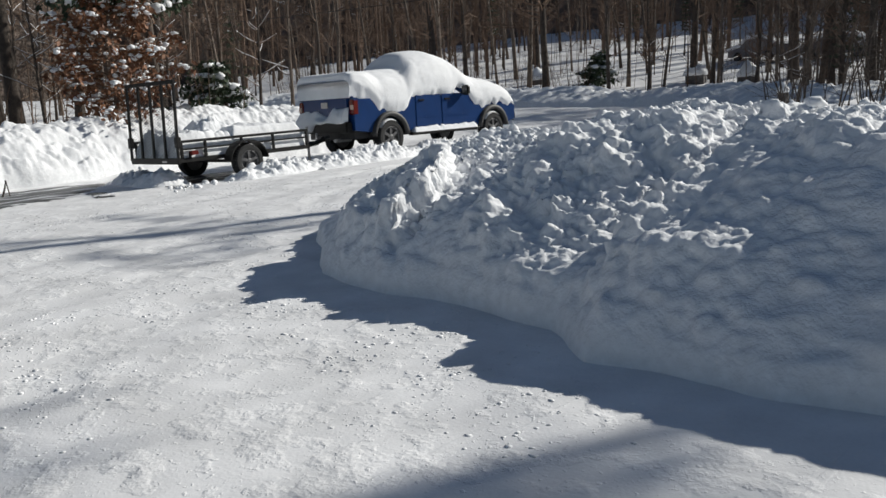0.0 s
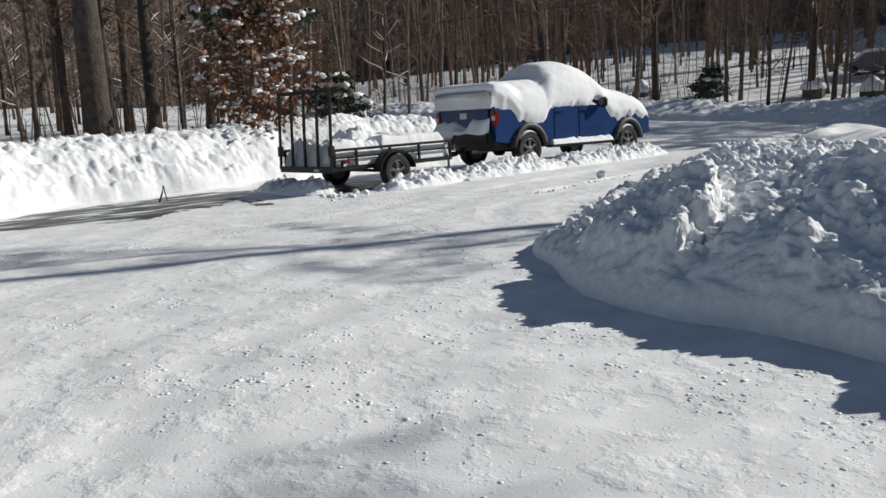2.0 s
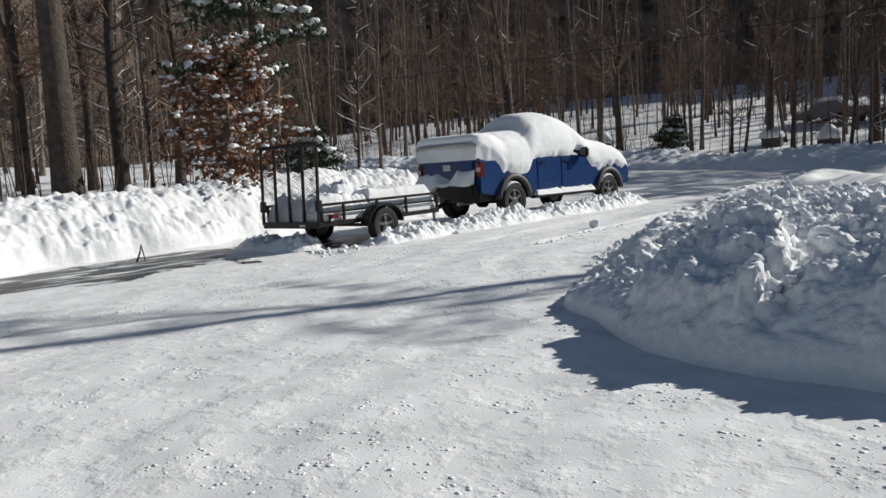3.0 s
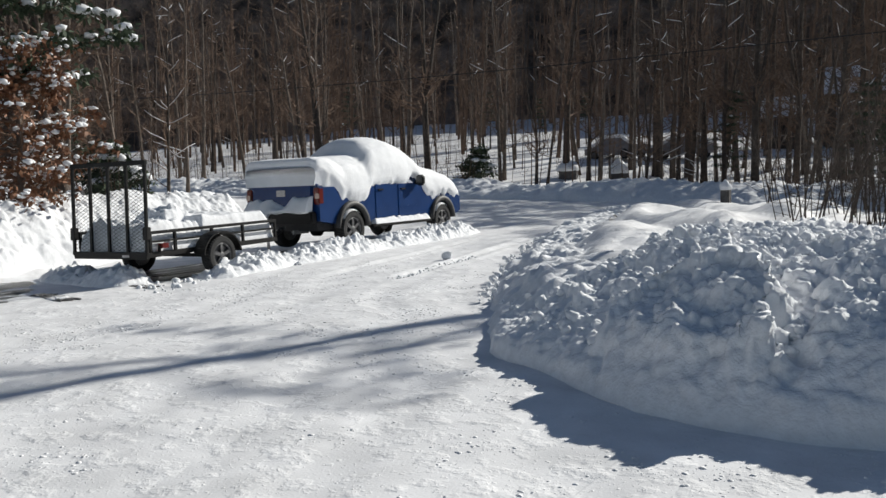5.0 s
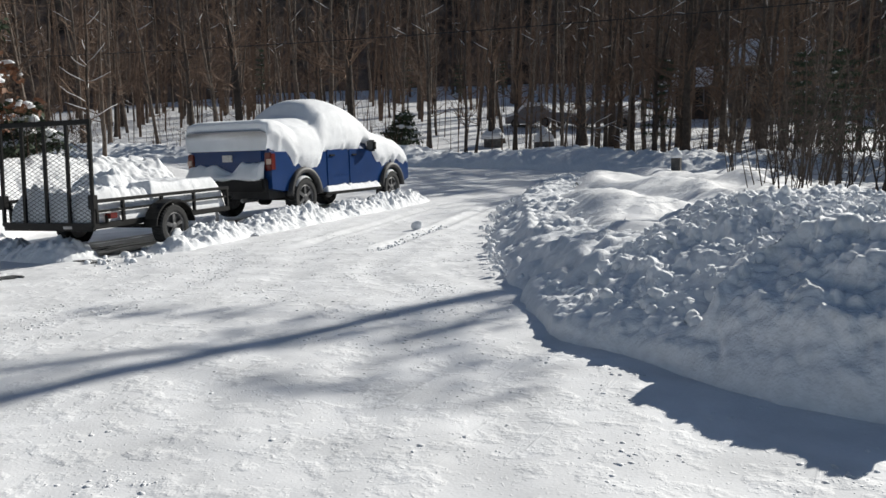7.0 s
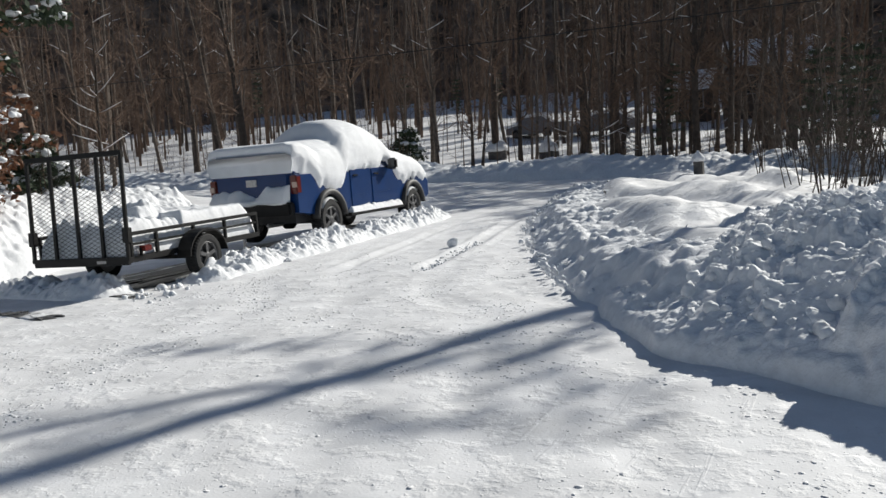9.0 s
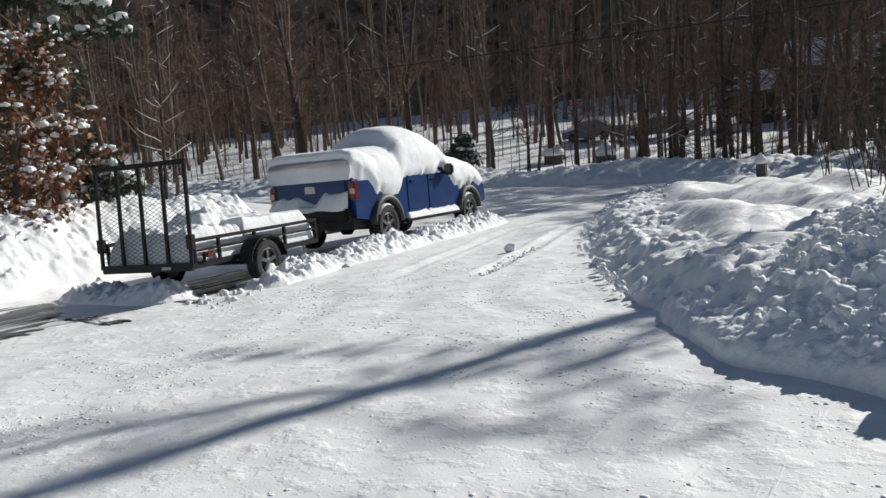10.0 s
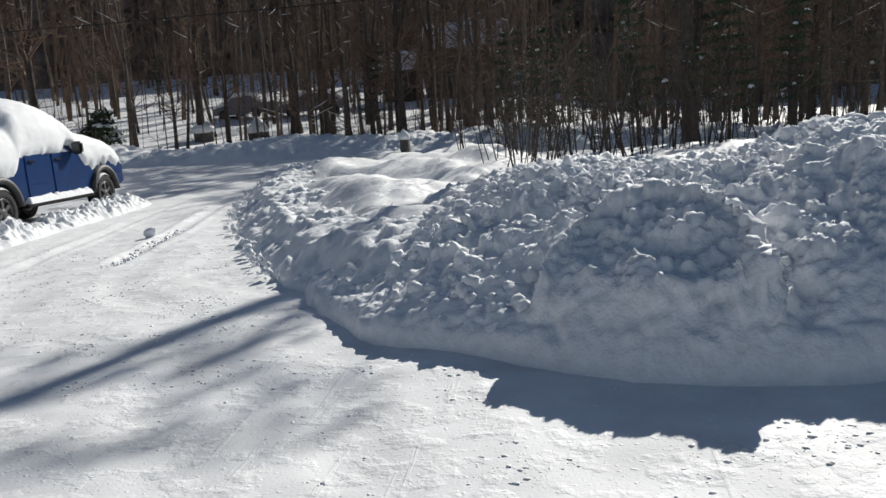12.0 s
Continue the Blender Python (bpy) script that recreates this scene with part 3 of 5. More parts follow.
clods("snow_clods", along([(2.1, -6.0), (1.75, -4.6), (1.6, -3.0), (1.35, -1.2), (1.15, 1.0), (0.95, 3.0), (0.75, 5.2)], 420, (-0.45, 0.35), 5, 0.008, 0.055, gz)
      + along([(1.0, -5.8), (-0.6, -5.5), (-1.7, -4.9)], 160, (-0.4, 0.4), 6, 0.008, 0.06, gz)
      + along([(5.0, -3.9), (4.35, -0.6)], 150, (-0.10, 0.10), 16, 0.006, 0.026, gz)
      + [(4.23, -1.30, gz(4.23, -1.3) + 0.06, 0.09)], "tumbled clods of snow along the ploughed ridge")
clods("snow_clods", along([(2.4, 9.6), (3.4, 5.6), (4.4, 1.7), (6.1, -2.6), (7.7, -5.7)], 900, (-0.15, 1.1), 8, 0.01, 0.055, lambda x, y: gz(x, y) + 0.06), "tumbled clods of snow on the low bank")

# ---- pickup truck ----
def wheel(parent, x, y, z, r, width, side, spokes=6, load=True, name="wheel"):
    hub = new(name)
    hub.parent = parent
    hub.matrix_basis = pose(x, y, z)
    w = width / 2
    bm = ring_disc(bmesh.new(), [(-w * 0.9, r * 0.62), (-w, r * 0.72), (-w, r * 0.90), (-w * 0.8, r * 0.985), (-w * 0.3, r), (w * 0.3, r), (w * 0.8, r * 0.985), (w, r * 0.90), (w, r * 0.72), (w * 0.9, r * 0.62)], sides=80, caps=False)
    for v in bm.verts:
        rr = math.hypot(v.co.y, v.co.z)
        if rr > r * 0.98 and int((math.atan2(v.co.z, v.co.y) + 7) * 40 / math.pi + (0.5 if v.co.x > 0 else 1.5)) % 2:
            v.co.y *= 0.965
            v.co.z *= 0.965
    part("tyre", bm, RUBBER, hub)
    bm = ring_disc(bmesh.new(), [(-w * 0.8, r * 0.60), (w * 0.86, r * 0.62), (w * 0.90, r * 0.60), (w * 0.80, r * 0.55), (w * 0.35, r * 0.52)], sides=36)
    ring_disc(bm, [(w * 0.2, r * 0.17), (w * 0.80, r * 0.16), (w * 0.86, r * 0.10)], sides=16)
    for k in range(spokes):
        m = Matrix.Rotation(k * 2 * math.pi / spokes, 4, "X") @ Matrix.Translation((w * 0.62, 0, r * 0.34))
        s = bmesh.ops.create_cube(bm, size=1, matrix=m @ Matrix.Diagonal((w * 0.35, r * 0.17, r * 0.46, 1)))
    if side < 0:
        bmesh.ops.scale(bm, vec=(-1, 1, 1), verts=bm.verts)
        bmesh.ops.reverse_faces(bm, faces=bm.faces)
    part("rim", bm, RIM, hub, "dull grey rim")
    return hub

def arch(cy, cz, r, a0, a1, n=14):
    return [(cy + r * math.cos(t), cz + r * math.sin(t)) for t in (a0 + (a1 - a0) * k / n for k in range(n + 1))]

def prism(bm, yz, x0, x1):
    """A slab with the outline yz (y, z pairs) between two x."""
    a = [bm.verts.new((x0, y, z)) for y, z in yz]
    b = [bm.verts.new((x1, y, z)) for y, z in yz]
    bm.faces.new(a)
    bm.faces.new(b[::-1])
    for k in range(len(yz)):
        k2 = (k + 1) % len(yz)
        bm.faces.new((a[k], b[k], b[k2], a[k2]))
    bmesh.ops.recalc_face_normals(bm, faces=bm.faces)
    return bm

def pickup_truck(m):
    t = thing("pickup_truck", m, "blue crew-cab pickup truck parked under deep snow", "truck")
    WB = 3.68
    # lower body with wheel arches
    out = [(-1.06, 0.62), (-0.55, 0.55)] + arch(0, 0.42, 0.50, math.pi * 0.93, math.pi * 0.07) + [(0.62, 0.52), (3.0, 0.52)] \
        + arch(WB, 0.42, 0.50, math.pi * 0.95, math.pi * 0.07) + [(4.25, 0.50), (4.60, 0.60), (4.62, 1.02), (4.40, 1.16), (3.05, 1.26), (2.85, 1.34), (0.80, 1.34), (0.78, 1.36), (-1.05, 1.36)]
    bm = prism(bmesh.new(), out, -0.97, 0.97)
    bmesh.ops.bevel(bm, geom=[e for e in bm.edges if abs(e.verts[0].co.x - e.verts[1].co.x) < 1e-4 and min(e.verts[0].co.z, e.verts[1].co.z) > 1.0], offset=0.05, segments=3, affect="EDGES")
    part("body", bm, BLUE, t)
    bm = boxes(((-0.80, -0.95, 0.42), (0.80, 4.2, 0.80)))
    part("underbody", bm, PLASTIC, t, "black underbody")
    # cab
    bm = bmesh.new()
    prof = [(0.80, 1.30), (1.02, 1.84), (1.25, 1.90), (2.25, 1.90), (2.45, 1.84), (3.10, 1.30)]
    a = [bm.verts.new((-0.93 if z < 1.5 else -0.74, y, z)) for y, z in prof]
    b = [bm.verts.new((0.93 if z < 1.5 else 0.74, y, z)) for y, z in prof]
    bm.faces.new(a)
    bm.faces.new(b[::-1])
    for k in range(len(prof)):
        k2 = (k + 1) % len(prof)
        bm.faces.new((a[k], b[k], b[k2], a[k2]))
    bmesh.ops.recalc_face_normals(bm, faces=bm.faces)
    part("cab", bm, BLUE, t)
    # doors, each with its handle
    for sx in (1, -1):
        for y0, y1 in ((0.86, 1.72), (1.76, 2.78)):
            bm = boxes(((sx * 0.955, y0, 0.56), (sx * 0.985, y1, 1.33)), bevel=0.02)
            door = part("door", bm, BLUE, t)
            bm = boxes(((sx * 0.98, y0 + 0.05, 0.80), (sx * 0.992, y1 - 0.05, 0.815)))
            part("crease", bm, BLUE, door)
            bm = boxes(((sx * 0.985, y0 + 0.08, 1.19), (sx * 1.02, y0 + 0.28, 1.23)), bevel=0.012)
            part("door_handle", bm, BLACK, door, "black door handle")
        # flares, running board, mirror
        for cy in (0, WB):
            bm = bmesh.new()
            rows = []
            for k in range(17):
                ang = math.pi * (0.98 - 0.96 * k / 16)
                row = []
                for (r, x) in ((0.47, 0.90), (0.47, 1.03), (0.50, 1.055), (0.57, 1.045), (0.585, 0.975), (0.585, 0.90)):
                    row.append(bm.verts.new((sx * x, cy + r * math.cos(ang), 0.42 + r * math.sin(ang))))
                rows.append(row)
            for r0, r1 in zip(rows, rows[1:]):
                for k in range(6):
                    bm.faces.new((r0[k], r0[(k + 1) % 6], r1[(k + 1) % 6], r1[k]))
            bm.faces.new(rows[0])
            bm.faces.new(rows[-1][::-1])
            bmesh.ops.recalc_face_normals(bm, faces=bm.faces)
            part("wheel_flare", bm, PLASTIC, t, "black plastic wheel flare", smooth=True)
        bm = boxes(((sx * 0.90, 0.62, 0.40), (sx * 1.08, 3.05, 0.47)), bevel=0.02)
        part("running_board", bm, BLACK, t, "black running board")
        bm = boxes(((sx * 0.94, 2.50, 1.30), (sx * 1.06, 2.56, 1.36)), bevel=0.015)
        box(bm, (sx * 1.02, 2.46, 1.27), (sx * 1.22, 2.60, 1.52), 0.04)
        mirror = part("mirror", bm, BLACK, t, "black door mirror")
        bm = boxes(((sx * 1.04, 2.452, 1.29), (sx * 1.20, 2.462, 1.50)))
        part("mirror_glass", bm, GLASS, mirror)
        # tail lamp
        bm = boxes(((sx * 0.83, -1.085, 0.96), (sx * 0.985, -0.93, 1.30)), bevel=0.02)
        lamp = part("tail_light", bm, RED, t, "red tail light")
        bm = boxes(((sx * 0.88, -1.094, 1.08), (sx * 0.985, -1.080, 1.18)), bevel=0.004)
        part("reverse_lens", bm, AMBER, lamp)
    # tailgate
    bm = boxes(((-0.80, -1.10, 0.82), (0.80, -1.04, 1.36)), bevel=0.03)
    gate = part("tailgate", bm, BLUE, t)
    bm = boxes(((-0.95, -1.115, 1.33), (0.95, -1.02, 1.375)), bevel=0.015)
    part("top_cap", bm, BLUE, gate)
    bm = boxes(((-0.12, -1.115, 1.14), (0.12, -1.10, 1.27)), bevel=0.006)
    latch = part("latch_bezel", bm, STEEL, gate, "bright latch bezel")
    bm = boxes(((-0.78, -1.108, 1.05), (0.78, -1.10, 1.065)))
    part("crease", bm, BLUE, gate)
    bm = boxes(((-0.90, -1.25, 0.58), (0.90, -1.06, 0.82)), bevel=0.03)
    bumper = part("bumper", bm, BLACK, t, "black rear bumper")
    bm = boxes(((-0.04, -1.42, 0.46), (0.04, -1.05, 0.52)), bevel=0.01)
    ring_disc(bm, [(0.50, 0.028), (0.57, 0.030), (0.60, 0.018)], axis="z", sides=12, at=(0, -1.40, 0))
    part("tow_hitch", bm, STEEL, bumper)
    bm = boxes(((0.25, -1.15, 0.36), (0.33, -0.6, 0.44)), bevel=0.03)
    part("exhaust", bm, STEEL, t, "grey exhaust pipe")
    bm = boxes(((-0.95, 4.50, 0.55), (0.95, 4.70, 0.80)), bevel=0.05)
    part("front_bumper", bm, BLACK, t)
    bm = bmesh.new()
    tube(bm, [(-0.85, 0, 0.40), (0.85, 0, 0.40)], [0.06, 0.06], 10)
    ring_disc(bm, [(-0.16, 0.07), (-0.08, 0.15), (0.08, 0.15), (0.16, 0.07)], at=(0, 0, 0.40), sides=14)
    part("rear_axle", bm, BLACK, t)
    part("front_axle", tube(bmesh.new(), [(-0.85, WB, 0.40), (0.85, WB, 0.40)], [0.05, 0.05], 10), BLACK, t)
    # windows under the snow
    bm = bmesh.new()
    for vs in (((-0.70, 0.845, 1.40), (0.70, 0.845, 1.40), (0.62, 1.005, 1.78), (-0.62, 1.005, 1.78)),):
        f = bm.faces.new([bm.verts.new((x, y - 0.012, z)) for x, y, z in vs])
        bmesh.ops.solidify(bm, geom=[f], thickness=0.006)
    part("rear_window", bm, GLASS, t, "dark rear window")
    for sx in (1, -1):
        for cy in (0, WB):
            wheel(t, sx * 0.88, cy, 0.40, 0.40, 0.27, sx)
    return t

TRUCK = pose(0.027, -0.06, -0.01, -0.6, 0, 3.06)
truck = pickup_truck(TRUCK)

def truck_snow(m):
    """Snow over bed, cab and bonnet, as one soft shell with a ragged lower edge."""
    # y, top, half width, lower edge on the right side, on the left side, squareness
    st = [(-1.13, 1.63, 0.96, 1.345, 1.345, 5.0), (-1.12, 1.66, 0.96, 1.345, 1.345, 5.0), (-1.09, 1.70, 0.965, 1.35, 1.35, 5.0), (-1.02, 1.735, 0.975, 1.35, 1.35, 4.5),
          (-0.85, 1.75, 0.99, 1.34, 1.34, 3.8), (-0.65, 1.76, 1.0, 1.25, 1.3, 3.2), (-0.45, 1.765, 1.0, 1.12, 1.2, 3.0), (-0.30, 1.77, 1.005, 0.98, 1.1, 3.0), (-0.05, 1.775, 1.02, 1.03, 1.05, 3.0),
          (0.25, 1.79, 1.02, 1.03, 1.0, 3.0), (0.50, 1.81, 1.01, 1.02, 1.1, 3.0), (0.62, 1.83, 1.0, 1.10, 1.2, 2.8), (0.70, 1.88, 1.0, 1.27, 1.25, 2.6), (0.80, 2.00, 0.995, 1.29, 1.3, 2.6),
          (0.94, 2.13, 0.99, 1.25, 1.3, 2.6), (1.08, 2.19, 0.99, 1.22, 1.3, 2.5), (1.35, 2.215, 0.99, 1.26, 1.3, 2.5), (1.60, 2.225, 0.99, 1.28, 1.3, 2.5), (1.85, 2.21, 0.99, 1.27, 1.3, 2.5), (2.08, 2.17, 0.985, 1.29, 1.3, 2.5),
          (2.28, 2.13, 0.97, 1.33, 1.3, 2.5), (2.45, 2.06, 0.95, 1.47, 1.35, 2.5), (2.62, 1.96, 0.96, 1.42, 1.3, 2.6), (2.80, 1.85, 0.985, 1.22, 1.2, 2.7), (3.0, 1.73, 1.0, 1.04, 1.1, 2.8), (3.25, 1.66, 1.01, 0.95, 1.0, 3.0),
          (3.55, 1.60, 1.02, 0.99, 1.0, 3.0), (3.85, 1.54, 1.02, 1.02, 1.0, 3.0), (4.15, 1.47, 1.01, 1.0, 1.0, 3.0), (4.40, 1.38, 0.99, 0.96, 0.96, 2.8), (4.58, 1.25, 0.95, 0.9, 0.9, 2.5), (4.68, 1.08, 0.90, 0.86, 0.86, 2.2), (4.70, 0.95, 0.88, 0.84, 0.84, 2.0)]
    ys = np.concatenate([np.array([-1.13, -1.122, -1.105, -1.08, -1.05]), np.arange(-1.0, 4.70, 0.045), [4.70]])
    st = [(y, z + 0.03 + (0.15 if y < 0.6 else 0.12) * min(1, max(0, (y + 1.14) / 0.03)) + 0.06 * math.exp(-((y - 1.6) / 0.9) ** 2), w, a, b, q) for y, z, w, a, b, q in st]
    cols = list(zip(*st))
    top, hw, zr, zl, sq = (np.interp(ys, cols[0], c) for c in cols[1:])
    sq = sq + 4.0 * np.clip((-0.2 - ys) / 0.9, 0, 1)
    kernel = np.array([1, 2, 3, 2, 1]) / 9
    top[7:] = np.convolve(np.pad(top, 2, mode="edge"), kernel, "valid")[7:]
    N = 64
    verts, faces = [], []
    for j, y in enumerate(ys):
        tt, w, p = top[j], hw[j], sq[j]
        end = min(1.0, (y + 1.13) / 0.1)
        for k in range(N + 1):
            u = -1 + 2 * k / N                     # -1 left edge, 1 right edge
            low = zr[j] if u > 0 else zl[j]
            ang = (1 - abs(u)) * math.pi / 2       # 0 at the edge, 90 degrees on top
            cx, cz = math.cos(ang) ** (2 / p), math.sin(ang) ** (2 / p)
            n = float(fbm(np.array([y * 2.1 + 40]), np.array([u * 5.0 + 40]), 5, 4)[0]) - 0.5
            rag = (float(fbm(np.array([y * 6.0 + 9]), np.array([2.0 if u > 0 else 7.0]), 6, 4)[0]) - 0.5) * 0.26 * end
            edge = (1 - abs(math.sin(ang))) ** 5
            z = low + rag * edge + (tt - low) * cz + 0.045 * n * end
            x = math.copysign(w * cx + 0.03 * n * end + (0.03 if 0.08 < ang < 0.8 else 0.0) * end, u)
            if ang < 0.03:
                x = math.copysign(w - 0.05, u)
            verts.append((x, y + 0.02 * n, z))
    M = N + 1
    for j in range(len(ys) - 1):
        for k in range(N):
            a = j * M + k
            faces.append((a, a + 1, a + M + 1, a + M))
    faces.append(tuple(range(M)))
    ob = pydata("snow_cover", verts, faces, SNOW)
    ob.matrix_world = m
    return tagged(ob, "thick smooth snow blanket draped over the pickup", "snow cover")

truck_snow(TRUCK)

def soft_block(name, m, lo, hi, seed, amp, label, n=26):
    """A lump of settled snow with an uneven top and crumbling sides."""
    xs, ys = np.linspace(0, 1, n), np.linspace(0, 1, int(n * max(1, (hi[1] - lo[1]) / max(0.1, hi[0] - lo[0]))))
    gx, gy = np.meshgrid(xs, ys)
    X, Y = lo[0] + gx * (hi[0] - lo[0]), lo[1] + gy * (hi[1] - lo[1])
    edge = np.minimum.reduce([gx * (hi[0] - lo[0]), (1 - gx) * (hi[0] - lo[0]), gy * (hi[1] - lo[1]), (1 - gy) * (hi[1] - lo[1])])
    dome = np.sqrt(np.clip(edge / 0.14, 0, 1))
    Z = lo[2] + (hi[2] - lo[2]) * dome * (1 + amp * (fbm(X * 2.2 + 20, Y * 2.2 + 20, seed, 4) - 0.5) * 2) + 0.22 * amp * dome * (billow(X, Y, X * 0, 0.34, seed, 4) - 0.3 + 1.2 * chunks(X, Y, X * 0, 0.16, seed + 3, 0.45))
    k = X.shape[1]
    verts = [tuple(v) for v in np.stack([X, Y, Z], -1).reshape(-1, 3)]
    faces = [(j * k + i, j * k + i + 1, (j + 1) * k + i + 1, (j + 1) * k + i) for j in range(X.shape[0] - 1) for i in range(k - 1)]
    ob = pydata(name, verts, faces, SNOW_LUMP)
    ob.matrix_world = m
    return tagged(ob, label, "snow cover")

# snow on the rear bumper and tailgate ledge, and on the running board
def bumper_snow():
    verts, faces = [], []
    n = 70
    for k in range(n + 1):
        x = -0.93 + 1.78 * k / n
        f = float(fbm(np.array([x * 3 + 30]), np.array([3.0]), 8, 4)[0])
        g = float(fbm(np.array([x * 5 + 60]), np.array([7.0]), 9, 4)[0])
        h = 1.06 + 0.20 * (f - 0.5) - 0.12 * math.exp(-((x - 0.08) / 0.20) ** 2) + 0.06 * max(0.0, x)
        low = 0.80 - 0.20 * float(smooth01(np.array([(-0.15 - x) / 0.25]))[0]) + 0.06 * (g - 0.5)
        e = 1.0 if 0.02 < k / n < 0.98 else 0.3
        for y, z in ((-1.09, h), (-1.13, h - 0.005), (-1.18, h - 0.04), (-1.23, h - 0.12), (-1.275, 0.90), (-1.30, 0.83), (-1.295, low), (-1.24, low - 0.01)):
            verts.append((x, -1.09 + (y + 1.09) * e + 0.03 * (g - 0.5), z))
    for k in range(n):
        for j in range(7):
            a = k * 8 + j
            faces.append((a, a + 8, a + 9, a + 1))
    ob = pydata("snow_cover", verts, faces, SNOW)
    ob.matrix_world = TRUCK
    tagged(ob, "snow packed on the rear bumper against the tailgate", "snow cover")
bumper_snow()
soft_block("snow_cover", TRUCK, (0.93, 0.70, 0.465), (1.09, 2.95, 0.60), 31, 0.25, "wedge of snow lying on the running board", 10)
soft_block("snow_cover", TRUCK, (-1.09, 0.70, 0.465), (-0.93, 2.95, 0.60), 32, 0.25, "wedge of snow lying on the running board", 10)
for yy in (0.0, 3.68):
    v, f = [], []
    for k in range(13):
        a = math.pi * (0.80 - 0.5 * k / 12)
        th = 0.045 * math.sin(math.pi * k / 12) + 0.004
        for x, r in ((0.77, 0.40), (0.77, 0.40 + th), (0.99, 0.40 + th * 0.8), (1.02, 0.395)):
            v.append((x, yy + r * math.cos(a), 0.40 + r * math.sin(a)))
    for k in range(12):
        for j in range(3):
            f.append((k * 4 + j, k * 4 + j + 1, k * 4 + j + 5, k * 4 + j + 4))
    ob = pydata("snow_cover", v, f, SNOW)
    ob.matrix_world = TRUCK
    tagged(ob, "snow caked on top of the truck tyre", "snow cover")

def wheel_snow(m, x, y, z, r, seed):
    """Snow packed on the outside of a wheel."""
    bm = bmesh.new()
    bmesh.ops.create_icosphere(bm, subdivisions=3, radius=1.0)
    for v in bm.verts:
        c = np.array([v.co.y * 1.6 + seed]), np.array([v.co.z * 1.6 + 9.0])
        k = 1 + 0.9 * (float(fbm(*c, seed, 4)[0]) - 0.5)
        v.co = Vector((v.co.x * 0.05, v.co.y * r * 1.1 * k, v.co.z * r * 0.8 * k))
    ob = as_object("snow_clump", bm, SNOW_LUMP, smooth=True)
    ob.matrix_world = m @ pose(x, y, z)
    tagged(ob, "snow packed into the lower half of a wheel", "snow clump")
for y in (0.02, 3.70):
    wheel_snow(TRUCK, 1.015, y, 0.20, 0.15, int(y) + 3)

